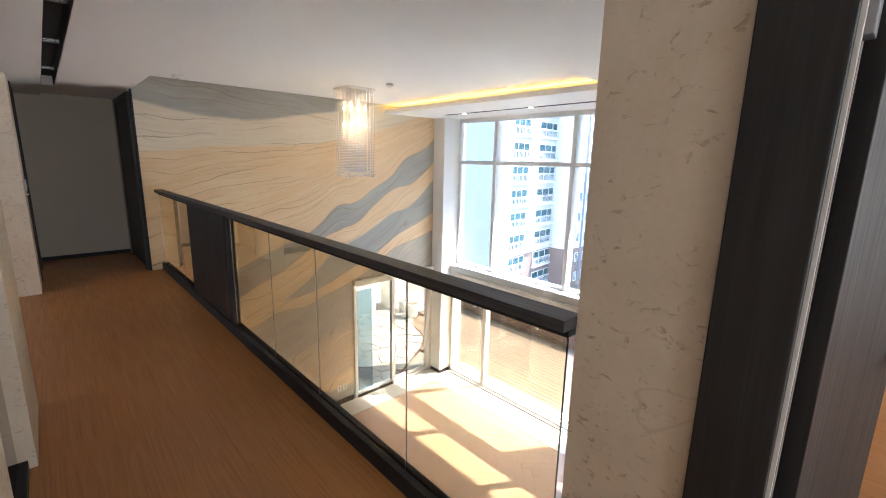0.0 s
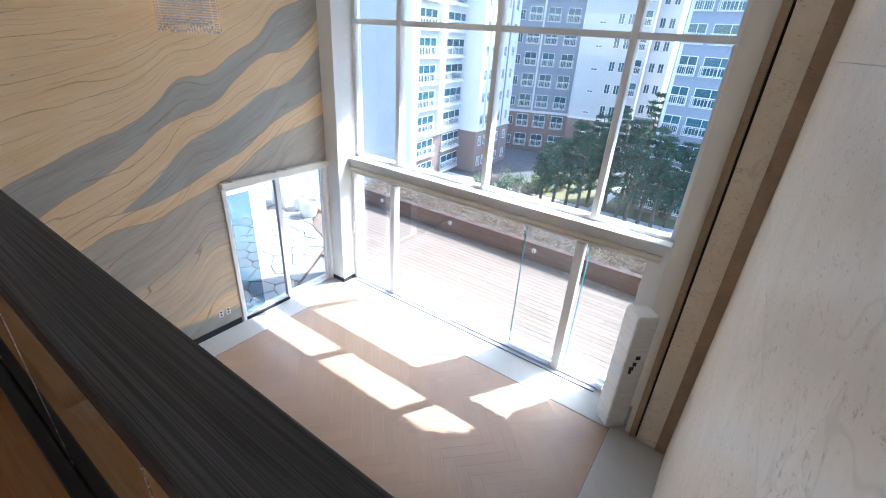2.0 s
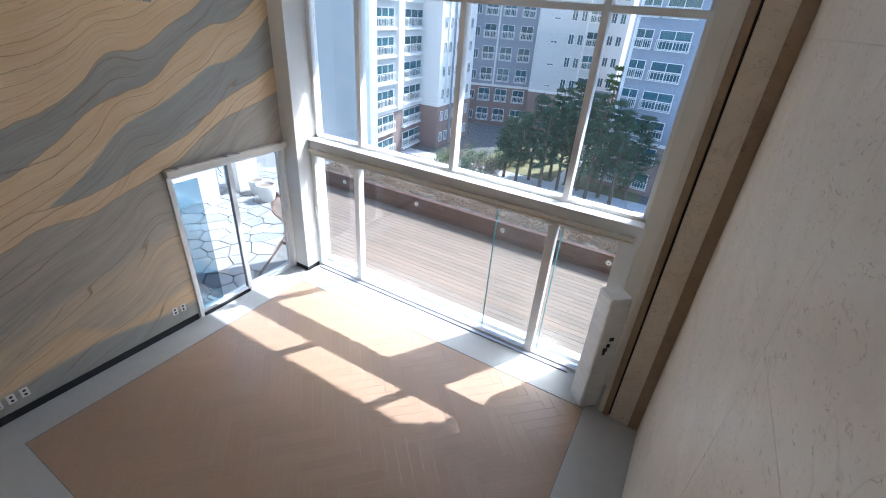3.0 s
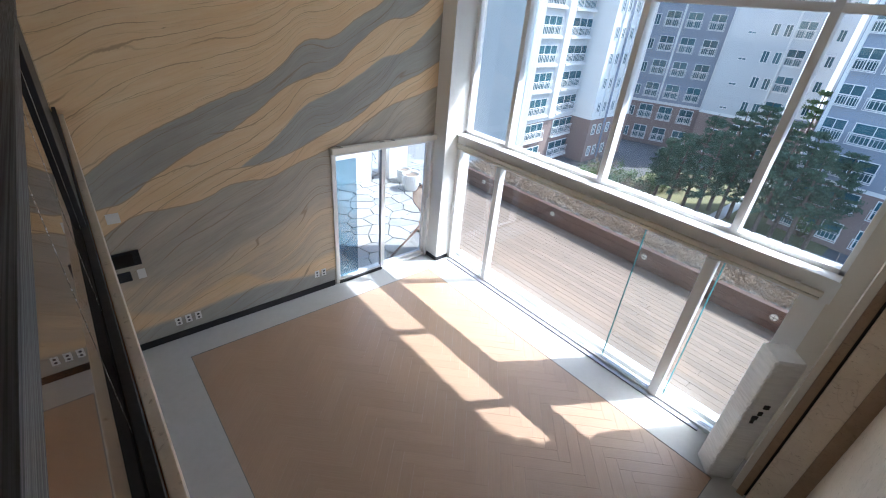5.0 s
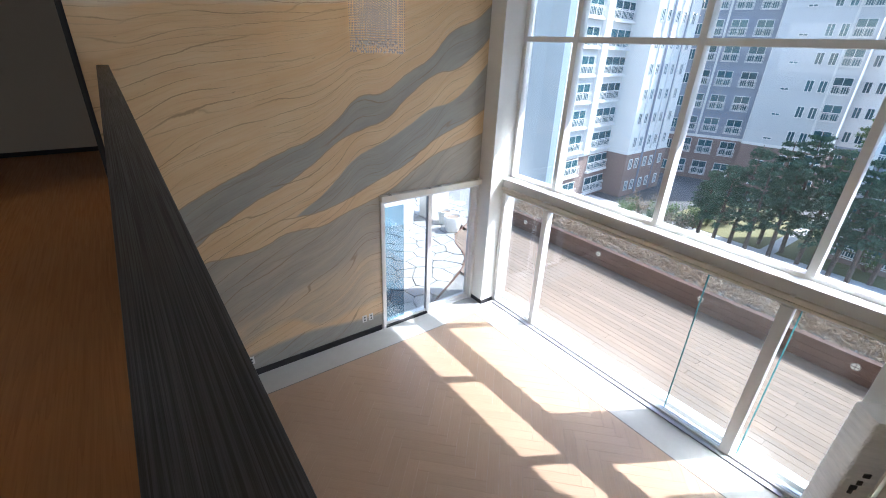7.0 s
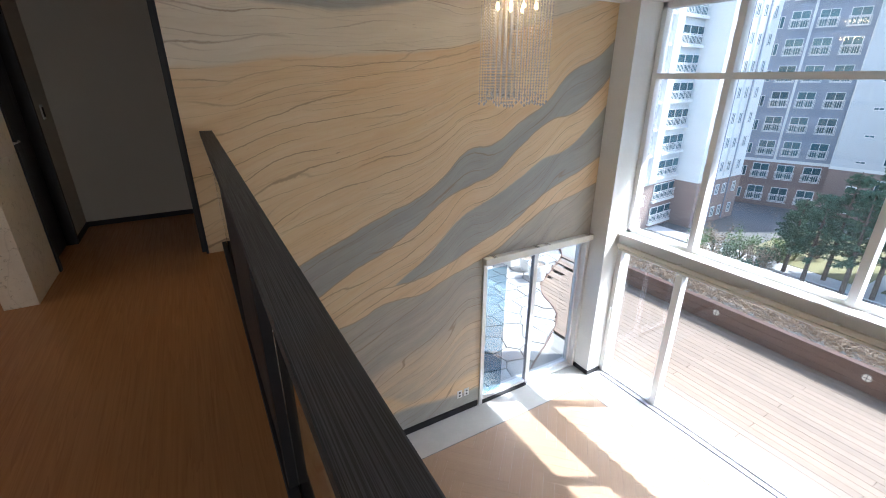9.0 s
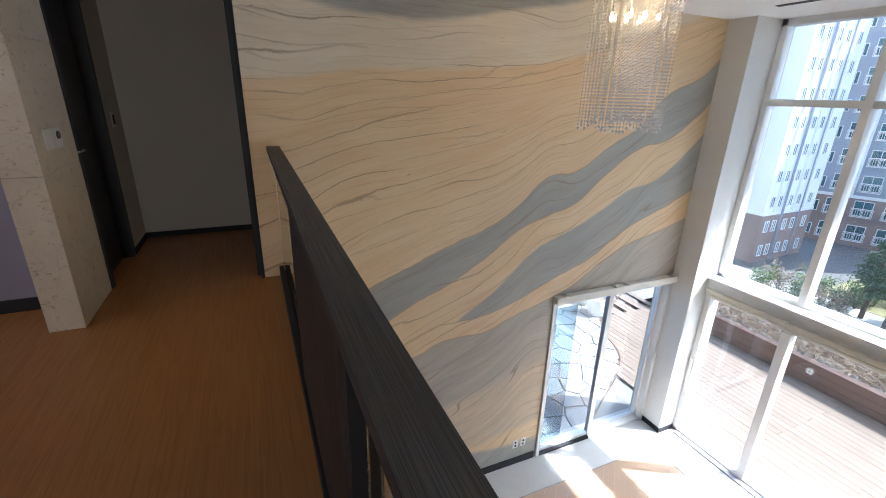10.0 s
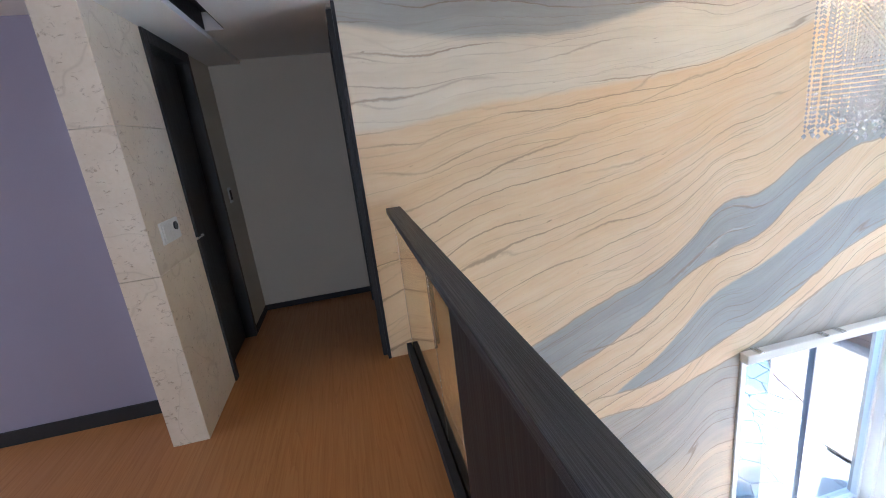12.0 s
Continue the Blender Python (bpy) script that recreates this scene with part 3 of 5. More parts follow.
# corner column between door and window
column = solid("column_corner", boxes((5.732, 6.3, 6.205, M, L, SOFFIT)), EAVE, "off-white painted corner column", "column")
part("column_base", boxes((5.722, 5.99, 6.195, M, L + 0.003, L + 0.075)), SKIRT, column, "dark column base strip")

part("blank_plate", boxes((5.80, 5.87, 6.198, 6.204, -1.72, -1.60)), EAVE, column, "painted-over cover plate", bevel=0.002)

# ceilings
solid("ceiling_living", boxes((1.03, 6.35, 2.37, 6.75, CEIL, CEIL + 0.12)), WHITE_PAINT, "white raised ceiling over the living room", "ceiling")
solid("ceiling_soffit_window", boxes((4.60, 6.35, 2.30, 6.52, SOFFIT, SOFFIT + 0.035), (4.60, 4.625, 2.30, 6.52, SOFFIT + 0.035, SOFFIT + 0.06)), WHITE_PAINT, "white lowered ceiling along the window", "ceiling")
solid("ceiling_soffit_south", boxes((1.03, 6.35, 0.3, 2.37, SOFFIT, CEIL + 0.12)), WHITE_PAINT, "white lowered ceiling by the stone wall", "ceiling")
solid("ceiling_gallery", boxes((0.37, 1.03, -3.3, 8.0, LOW, CEIL + 0.12), (-0.02, 0.25, -3.3, 8.0, LOW - 0.03, CEIL + 0.12), (-4.2, -0.02, -3.3, 8.0, LOW, CEIL + 0.12), (0.25, 0.37, 6.95, 8.0, LOW, CEIL + 0.12)),
      WHITE_PAINT, "white gallery ceiling with a slot", "ceiling")
solid("ceiling_bedroom", boxes((1.03, 5.3, -3.3, 0.3, LOW, CEIL + 0.12)), WHITE_PAINT, "white ceiling of the side room", "ceiling")
solid("wall_bedroom_east", boxes((5.2, 5.35, -3.2, 0.33, 0.0, 2.35)), GREY_PAPER, "grey papered wall", "wall")
solid("wall_bedroom_south", boxes((1.3, 5.35, -3.35, -3.2, 0.0, 2.35)), GREY_PAPER, "grey papered wall", "wall")
solid("wall_bedroom_north", boxes((1.75, 5.2, 0.30, 0.33, 0.0, 2.29)), GREY_PAPER, "grey papered wall", "wall")
solid("wall_bedroom_west", boxes((1.2, 1.3, -3.2, -0.62, 0.0, LOW), (1.2, 1.3, -0.62, 0.40, 2.15, LOW)), GREY_PAPER, "grey papered wall with a doorway", "wall")
solid("baseboard_bedroom", boxes((5.188, 5.2, -3.2, 0.3, 0.0, 0.08)), SKIRT, "black baseboard", "baseboard")

# ceiling slot with diffusers
slot = thing("slot_diffuser", (0.31, 3.0, LOW + 0.05), "black linear air slot let into the gallery ceiling", "air vent")
part("housing", boxes((0.252, 0.368, -3.0, 6.94, LOW + 0.10, LOW + 0.13), (0.252, 0.258, -3.0, 6.94, LOW + 0.004, LOW + 0.10), (0.362, 0.368, -3.0, 6.94, LOW + 0.004, LOW + 0.10)), SLOT_BLACK, slot)
for y in (1.2, 3.4, 4.6, 6.0):
    part("bracket", boxes((0.258, 0.362, y, y + 0.05, LOW + 0.05, LOW + 0.07)), CHROME, slot, "bright metal bracket")

# cove light
cove = thing("cove_light", (4.78, 4.4, SOFFIT + 0.037), "warm yellow strip light on top of the lowered ceiling", "cove light")
part("strip", boxes((4.77, 4.80, 2.42, 6.46, SOFFIT + 0.037, SOFFIT + 0.05)), COVE, cove)

# linear downlight track
track = thing("downlight_track", (5.42, 4.1, SOFFIT), "dark linear downlight slot in the white ceiling", "downlight")
part("channel", boxes((5.39, 5.45, 2.45, 5.85, SOFFIT - 0.006, SOFFIT - 0.001)), SLOT_BLACK, track)
for y in (5.40, 4.05, 2.75):
    bm = bmesh.new()
    tube(bm, (5.42, y, SOFFIT - 0.012), (5.42, y, SOFFIT - 0.007), 0.035, n=16)
    part("lens", bm, SPOT, track, "lit round lens")

# ---- big window ----
UX = 6.185
win = tagged(new("window_1"), "tall white framed window wall to the terrace", "window", kind="structure")
HOME[win] = Vector((0, 0, 0))
W0, W1 = 1.25, 6.20
part("window_frame", boxes((6.12, 6.25, W0, W0 + 0.05, -0.60, SOFFIT), (6.12, 6.25, W1 - 0.06, W1, -0.60, SOFFIT), (6.12, 6.25, W0, W1, SOFFIT - 0.07, SOFFIT), (6.12, 6.25, W0, W1, -0.62, -0.55)), WHITE_FRAME, win, bevel=0.004)
for y in (5.285, 3.725, 2.17):
    part("mullion", boxes((6.11, 6.25, y - 0.036, y + 0.036, -0.56, SOFFIT - 0.06)), WHITE_FRAME, win, bevel=0.004)
part("transom", boxes((6.115, 6.245, W0, W1, 1.378, 1.446)), WHITE_FRAME, win, bevel=0.004)
cols = [W0 + 0.05, 2.17, 3.725, 5.285, W1 - 0.06]
for a, b in zip(cols, cols[1:]):
    for z0, z1 in ((-0.55, 1.378), (1.446, SOFFIT - 0.07)):
        p = part("pane", boxes((UX - 0.003, UX + 0.003, a + 0.03, b - 0.03, z0, z1)), UPPER_GLASS, win)
        p.visible_shadow = False
# sill beam between the two rows
part("beam", boxes((5.99, 6.15, W0 - 0.02, W1, -0.84, -0.62)), WHITE_FRAME, win, bevel=0.006)
part("sill", boxes((5.95, 6.13, W0, W1, -0.618, -0.595)), WHITE_FRAME, win, "white window sill", bevel=0.003)

low = tagged(new("window_2"), "white framed sliding glass doors to the deck", "window", kind="structure")
HOME[low] = Vector((0, 0, 0))
part("window_frame", boxes((6.0, 6.14, 1.25, 1.45, L, -0.84), (6.0, 6.14, W1 - 0.07, W1, L, -0.84), (6.0, 6.14, 1.45, W1, L, L + 0.045), (6.03, 6.11, 1.45, W1, -0.875, -0.84)), WHITE_FRAME, low, bevel=0.004)
part("threshold", boxes((5.925, 5.992, 1.60, W1 - 0.07, L + 0.0035, L + 0.024)), ALUMINIUM, low, "grey aluminium threshold", bevel=0.004)
# Black filler whose colour imitates shade between threshold and frame.
part("threshold_gap", boxes((5.9925, 5.999, 1.60, W1 - 0.07, L + 0.0035, L + 0.012)), SLOT_BLACK, low, "black strip painted as shade behind threshold")
part("track_rail", boxes((6.02, 6.03, 1.45, W1 - 0.07, L + 0.045, L + 0.06), (6.06, 6.07, 1.45, W1 - 0.07, L + 0.045, L + 0.06)), CHROME, low, "metal sliding track")
for y, w in ((5.27, 0.045), (2.21, 0.055)):
    part("mullion", boxes((5.995, 6.12, y - w, y + w, L + 0.04, -0.88)), WHITE_FRAME, low, bevel=0.004)
for a, b, x in ((1.45, 2.155, 6.06), (2.265, 5.225, 6.06), (5.315, W1 - 0.07, 6.05)):
    p = part("pane", boxes((x - 0.004, x + 0.004, a, b, L + 0.05, -0.87)), FILMED_GLASS, low)
    p.visible_shadow = False
for a, b in ((2.265, 2.965), (1.46, 2.10)):
    p = part("sliding_pane", boxes((6.092, 6.104, a, b, L + 0.05, -0.87)), HAZY_GLASS if a > 2.0 else FILMED_GLASS, low, "second sliding pane with a green edge")
    p.visible_shadow = a > 2.0
    part("pane_edge", boxes((6.086, 6.110, b + 0.001, b + 0.014, L + 0.05, -0.87)), TEAL_EDGE, low, "green glass edge")
part("handle", boxes((5.972, 5.999, 6.15, 6.175, -1.95, -1.75)), WHITE_PLASTIC, low, "white door handle", bevel=0.004)

rail = thing("roller_blind", (5.95, 3.6, -0.80), "cream roller blind head rail along the window beam", "blind")
part("head_rail", boxes((5.94, 5.988, W0 + 0.05, W1 - 0.02, -0.79, -0.735)), CREAM_FRAME, rail, bevel=0.012)
part("bottom_bar", boxes((5.96, 5.988, W0 + 0.06, W1 - 0.04, -0.83, -0.805)), CREAM_FRAME, rail, bevel=0.006)
for y in (1.5, 2.2, 2.95, 3.72, 4.5, 5.28, 6.0):
    part("bracket", boxes((5.93, 5.988, y - 0.02, y + 0.02, -0.733, -0.722)), WHITE_PLASTIC, rail, "white bracket")

# ---- terrace door in the sandstone wall ----
door = tagged(new("door_1"), "white framed sliding glass door to the side terrace", "door", kind="structure")
HOME[door] = Vector((0, 0, 0))
part("door_frame", boxes((DX0, DX0 + 0.05, M - 0.02, M + 0.16, L, DTOP), (DX1 - 0.05, DX1, M - 0.02, M + 0.16, L, DTOP), (DX0 + 0.05, DX1 - 0.05, M - 0.02, M + 0.16, DTOP - 0.05, DTOP), (DX0 + 0.05, DX1 - 0.05, M, M + 0.16, L - 0.1, L + 0.035)), WHITE_FRAME, door, bevel=0.003)
part("meeting_stile", boxes((4.755, 4.83, M + 0.02, M + 0.07, L + 0.035, DTOP - 0.05)), WHITE_FRAME, door, bevel=0.003)
part("bottom_track", boxes((DX0 + 0.05, 4.755, M - 0.022, M + 0.018, L + 0.003, L + 0.036)), SKIRT, door, "dark sliding track")
part("stile_seal", boxes((4.747, 4.757, M + 0.015, M + 0.075, L + 0.035, DTOP - 0.05)), ALUMINIUM, door, "grey seal strip")
part("sash", boxes((DX0 + 0.05, DX0 + 0.085, M + 0.02, M + 0.06, L + 0.035, DTOP - 0.05), (DX1 - 0.085, DX1 - 0.05, M + 0.07, M + 0.11, L + 0.035, DTOP - 0.05), (DX0 + 0.085, 4.755, M + 0.02, M + 0.06, L + 0.035, L + 0.075), (4.83, DX1 - 0.085, M + 0.07, M + 0.11, L + 0.035, L + 0.075)), WHITE_FRAME, door)
for a, b, y in ((DX0 + 0.085, 4.755, M + 0.04), (4.83, DX1 - 0.085, M + 0.09)):
    p = part("pane", boxes((a, b, y - 0.004, y + 0.004, L + 0.075, DTOP - 0.05)), CLEAR_GLASS, door)
    p.visible_shadow = False
p = part("inner_pane", boxes((DX0 + 0.09, 4.36, M + 0.10, M + 0.108, L + 0.04, DTOP - 0.16)), BLUE_GLASS, door, "second pane, blue tint darkened as painted reflection")
p.visible_shadow = False
part("handle", boxes((5.64, 5.67, M - 0.035, M - 0.02, -1.95, -1.75)), WHITE_PLASTIC, door, "slim white pull", bevel=0.004)
blind = thing("door_blind", (4.95, M - 0.05, -0.66), "white roller blind rail mounted above the terrace door", "blind")
part("head_rail", boxes((3.895, 5.73, M - 0.085, M - 0.003, -0.725, -0.64)), CREAM_FRAME, blind, bevel=0.012)
for x in (4.0, 4.68, 4.86, 5.6):
    part("bracket", boxes((x, x + 0.05, M - 0.092, M - 0.003, -0.639, -0.629)), CHROME, blind, "small metal bracket")

# ---- balustrade of the gallery ----
RZ = 1.013
guard = thing("gallery_railing", (1.185, 3.5, 0.0), "black oak handrail on bronze glass panels along the gallery", "railing")
part("handrail", boxes((1.14, 1.23, 0.722, M - 0.004, RZ - 0.035, RZ)), RAIL_WOOD, guard, "black brushed oak handrail", bevel=0.003)
part("rail_channel", boxes((1.165, 1.205, 0.722, M - 0.004, RZ - 0.055, RZ - 0.036)), SKIRT, guard, "black channel under handrail")
part("base_channel", boxes((1.142, 1.176, 0.722, M - 0.004, 0.0, 0.085)), SKIRT, guard, "black base channel", bevel=0.002)
part("base_channel", boxes((1.194, 1.222, 0.722, M - 0.004, 0.0, 0.085)), SKIRT, guard, "black base channel", bevel=0.002)
part("base_seal", boxes((1.1765, 1.1935, 0.722, M - 0.004, 0.0, 0.045)), SLOT_BLACK, guard, "black rubber seal")
cuts = [0.73, 1.47, 2.28, 2.93, 3.715]
for a, b in list(zip(cuts, cuts[1:])) + [(4.965, 5.45), (5.45, M - 0.01)]:
    p = part("glass_panel", boxes((1.180, 1.190, a + 0.003, b - 0.003, 0.046, RZ - 0.045)), BRONZE_GLASS, guard, "bronze tinted glass panel")
    p.visible_shadow = False
    part("panel_edge", boxes((1.179, 1.191, b - 0.0025, b + 0.0025, 0.086, RZ - 0.056)), CHROME, guard, "bright glass edge")
part("solid_panel", boxes((1.155, 1.212, 3.79, 4.96, 0.086, RZ - 0.036)), BLACK_WOOD, guard, "black oak infill panel", bevel=0.002)
part("post", boxes((1.148, 1.214, 3.718, 3.788, 0.086, RZ - 0.036)), SKIRT, guard, "black post", bevel=0.003)

stair_rail = thing("stair_railing", (-0.09, 2.06, 0.0), "black oak handrail on glass tinted dark for stairwell shade", "railing")
part("handrail", boxes((-0.145, -0.055, 1.695, 2.685, 0.985, 1.02)), RAIL_WOOD, stair_rail, "black brushed oak handrail", bevel=0.003)
# The panel's dark tint carries the stairwell's shade.
p = part("glass_panel", boxes((-0.104, -0.094, 1.70, 2.685, 0.046, 0.983)), DARKENED_GLASS, stair_rail, "bronze tinted glass panel")
p.visible_shadow = False
part("base_channel", boxes((-0.135, -0.06, 1.695, 2.685, 0.0, 0.05)), SKIRT, stair_rail, "black base channel", bevel=0.002)
part("wall_bracket", boxes((-0.155, -0.045, 2.678, 2.689, 0.97, 1.03)), CREAM_FRAME, stair_rail, "pale mounting plate")

# ---- interior doors ----
def handle(parent, x, y, z, sx, sy):
    """Lever on a square rose; sx points out of the leaf along x, sy along y."""
    bm = bmesh.new()
    bx(bm, x - 0.025, x + 0.025, y - 0.025, y + 0.025, z - 0.025, z + 0.025)
    tube(bm, (x, y, z), (x + sx * 0.05, y + sy * 0.05, z), 0.01)
    tube(bm, (x + sx * 0.05, y + sy * 0.05, z), (x + sx * 0.05 - abs(sy) * 0.11, y + sy * 0.05 - abs(sx) * 0.11, z), 0.009)
    return part("door_handle", bm, CHROME, parent, "brushed steel lever handle")


d2 = tagged(new("door_2"), "black stained oak door in a black frame", "door", kind="structure")
HOME[d2] = Vector((0, 0, 0))
part("door_frame", boxes((-0.15, 0.012, 6.642, 6.70, 0.0, 2.15), (-0.15, 0.012, 7.34, 7.398, 0.0, 2.15), (-0.15, 0.012, 6.70, 7.34, 2.08, 2.15)), BLACK_WOOD, d2, bevel=0.003)
leaf = part("door_leaf", boxes((-0.11, -0.07, 6.702, 7.338, 0.006, 2.078)), BLACK_WOOD, d2, bevel=0.003)
handle(leaf, -0.045, 6.75, 0.98, 1, 0)

d3 = tagged(new("door_3"), "black stained oak door at the hall's side", "door", kind="structure")
HOME[d3] = Vector((0, 0, 0))
part("door_frame", boxes((0.98, 1.03, M + 0.052, M + 0.12, 0.0, 2.155), (0.98, 1.03, 7.65, 7.718, 0.0, 2.155), (0.98, 1.03, M + 0.12, 7.65, 2.085, 2.155)), BLACK_WOOD, d3, bevel=0.003)
leaf = part("door_leaf", boxes((1.0, 1.03, M + 0.122, 7.648, 0.006, 2.083)), BLACK_WOOD, d3, bevel=0.003)

d4 = tagged(new("door_4"), "open black stained oak door in a black frame", "door", kind="structure")
HOME[d4] = Vector((0, 0, 0))
part("door_frame", boxes((1.185, 1.315, 0.25, 0.398, 0.0, 2.15), (1.185, 1.315, -0.62, -0.54, 0.0, 2.15), (1.185, 1.315, -0.54, 0.25, 2.06, 2.15)), BLACK_WOOD, d4, bevel=0.004)
part("seal", boxes((1.205, 1.22, 0.242, 0.2495, 0.0, 2.05)), WHITE_PLASTIC, d4, "white door seal")
leaf = part("door_leaf", boxes((1.275, 1.93, 0.205, 0.245, 0.006, 2.05)), BLACK_WOOD, d4, bevel=0.003)
lever = handle(leaf, 1.87, 0.19, 0.93, 0, -1)
swing = Matrix.Translation((1.275, 0.245, 0)) @ Matrix.Rotation(radians(-9), 4, "Z") @ Matrix.Translation((-1.275, -0.245, 0))
for ob in (leaf, lever):
    ob.data.transform(swing)
for z in (0.25, 1.66):
    part("hinge", boxes((1.222, 1.272, 0.228, 0.2495, z, z + 0.12)), ALUMINIUM, d4, "dull steel hinge", bevel=0.003)


# ---- things in the living room ----
def chandelier(x0, x1, y0, y1, ztop, zbot):
    rnd = random.Random(4)
    ch = thing("chandelier", ((x0 + x1) / 2, (y0 + y1) / 2, ztop), "rectangular crystal bead chandelier with lit bulbs on the ceiling", "chandelier")
    part("ceiling_plate", boxes((x0, x1, y0, y1, ztop - 0.035, ztop - 0.001)), CHROME, ch, "polished steel ceiling plate", bevel=0.004)
    nx, ny = 15, 12
    k = 0
    for i in range(nx):
        for j in range(ny):
            rim = i in (0, nx - 1) or j in (0, ny - 1)
            if not rim and (i + j) % 2:
                continue
            x = x0 + 0.015 + (x1 - x0 - 0.03) * i / (nx - 1)
            y = y0 + 0.015 + (y1 - y0 - 0.03) * j / (ny - 1)
            bm = bmesh.new()
            z = ztop - 0.04
            end = zbot + rnd.uniform(0, 0.05) + (0 if rim else 0.06)
            step = 0.021
            while z > end:
                r = 0.0068
                ring = [bm.verts.new((x + r * math.cos(a), y + r * math.sin(a), z - step * 0.45)) for a in (0.3, 1.87, 3.44, 5.01)]
                t, b = bm.verts.new((x, y, z)), bm.verts.new((x, y, z - step * 0.9))
                for q in range(4):
                    bm.faces.new((t, ring[q], ring[(q + 1) % 4]))
                    bm.faces.new((b, ring[(q + 1) % 4], ring[q]))
                z -= step
            r = 0.011
            ring = [bm.verts.new((x + r * math.cos(a), y + r * math.sin(a), z - 0.014)) for a in (0, 1.047, 2.094, 3.141, 4.188, 5.235)]
            t, b = bm.verts.new((x, y, z)), bm.verts.new((x, y, z - 0.03))
            for q in range(6):
                bm.faces.new((t, ring[q], ring[(q + 1) % 6]))
                bm.faces.new((b, ring[(q + 1) % 6], ring[q]))
            st = part("bead_string", bm, CRYSTAL, ch)
            st.visible_shadow = False
    for zc in (ztop - 0.26, ztop - 0.47):
        for i in range(3):
            for j in range(2):
                x = x0 + (x1 - x0) * (0.22 + 0.28 * i)
                y = y0 + (y1 - y0) * (0.3 + 0.4 * j)
                bm = bmesh.new()
                lathe(bm, [(0.003, zc - 0.02), (0.010, zc - 0.010), (0.012, zc), (0.008, zc + 0.015), (0.004, zc + 0.03)], 10, (x, y))
                part("bulb", bm, BULB, ch, "lit warm bulb")
                bm = bmesh.new()
                tube(bm, (x, y, zc + 0.03), (x, y, zc + 0.07), 0.01, n=8)
                tube(bm, (x, y, zc + 0.07), (x, y, ztop - 0.036), 0.003, n=6)
                part("lamp_stem", bm, CHROME, ch, "steel lamp stem")


chandelier(3.13, 3.54, 5.19, 5.58, CEIL, 1.22)

# wrapped air conditioner standing by the window
ac = thing("wrapped_air_conditioner", (5.615, 1.295, L + 0.003), "tall air conditioner wrapped in white foam sheet beside the window", "air conditioner")
bm = bmesh.new()
rnd = random.Random(7)
n = 74
rings = []
fold = 0.0
for k in range(n + 1):
    z = 1.63 * k / n
    fold = 0.5 * fold + rnd.uniform(-0.011, 0.011)
    s = 1.0 + fold
    if k in (0, n):
        s *= 0.93
    row = []
    for q in range(20):
        a = q * math.tau / 20 + math.pi / 20
        c, d = math.cos(a), math.sin(a)
        px = math.copysign(abs(c) ** 0.2, c) * 0.131 * s
        py = math.copysign(abs(d) ** 0.2, d) * 0.131 * s
        row.append(bm.verts.new((px + rnd.uniform(-0.002, 0.002), py + rnd.uniform(-0.002, 0.002), z + (0.010 * math.sin(a * 3 + k * 0.7) if 0 < k < n else 0))))
    rings.append(row)
for a, b in zip(rings, rings[1:]):
    for q in range(20):
        bm.faces.new((a[q], a[(q + 1) % 20], b[(q + 1) % 20], b[q]))
bm.faces.new(rings[0][::-1])
bm.faces.new(rings[-1])
me = mesh_of("wrapping", bm, FOAM)
wrap = new("wrapping", me)
wrap.parent = ac
HOME[wrap] = Vector((0, 0, 0))
for z, w in ((1.06, 0.05), (0.97, 0.035), (0.91, 0.05), (0.86, 0.03)):
    b = boxes((-0.141, -0.126, -0.02 + (1.0 - z) * 0.3, -0.02 + w + (1.0 - z) * 0.3, z, z + 0.045))
    o = new("stain", mesh_of("stain", b, DARK_PLASTIC))
    o.parent = ac
    tagged(o, "dark printed mark")
ac.rotation_euler = (0, 0, radians(43))


# sockets, switches and the intercom on the sandstone wall
def socket(x, z, group, w=0.072, h=0.115, y=M):
    s = thing("wall_socket", (x, y, z), "white wall socket with two outlets on the wall", "socket", group)
    part("plate", boxes((x - w / 2, x + w / 2, y - 0.010, y - 0.001, z - h / 2, z + h / 2)), WHITE_PLASTIC, s, bevel=0.002)
    for dz in (-0.025, 0.025):
        bm = bmesh.new()
        tube(bm, (x, y - 0.0125, z + dz), (x, y - 0.0102, z + dz), 0.015, n=14)
        part("outlet", bm, DARK_PLASTIC, s, "dark outlet hole")
    return s


for x in (3.59, 3.70):
    socket(x, -2.58, "sockets beside the terrace door")
for x in (1.69, 1.805, 1.92):
    socket(x, -2.63, "row of sockets low on the sandstone wall")
for x in (-1.22, -1.325, -1.42):
    socket(x, 0.325, "row of sockets on the lilac wall", y=6.45)


def switch_plate(x, z, w, h, label):
    s = thing("wall_switch", (x, M, z), label, "switch")
    part("plate", boxes((x - w / 2, x + w / 2, M - 0.010, M - 0.001, z - h / 2, z + h / 2)), WHITE_PLASTIC, s, bevel=0.002)
    part("rocker", boxes((x - w * 0.32, x + w * 0.32, M - 0.014, M - 0.0102, z - h * 0.32, z + h * 0.32)), WHITE_PLASTIC, s, bevel=0.002)


switch_plate(1.37, -1.085, 0.12, 0.115, "white square light switch on the sandstone wall")
switch_plate(1.47, -1.815, 0.08, 0.12, "small white light switch on the sandstone wall")
intercom = thing("intercom", (1.37, M, -1.59), "dark video intercom panel on the sandstone wall", "intercom")
part("body", boxes((1.235, 1.50, M - 0.03, M - 0.001, -1.68, -1.50)), DARK_PLASTIC, intercom, bevel=0.004)
part("screen", boxes((1.255, 1.43, M - 0.033, M - 0.0302, -1.66, -1.52)), SLOT_BLACK, intercom, "black screen")
panel = thing("control_panel", (1.30, M, -1.81), "small dark control panel on the sandstone wall", "control panel")
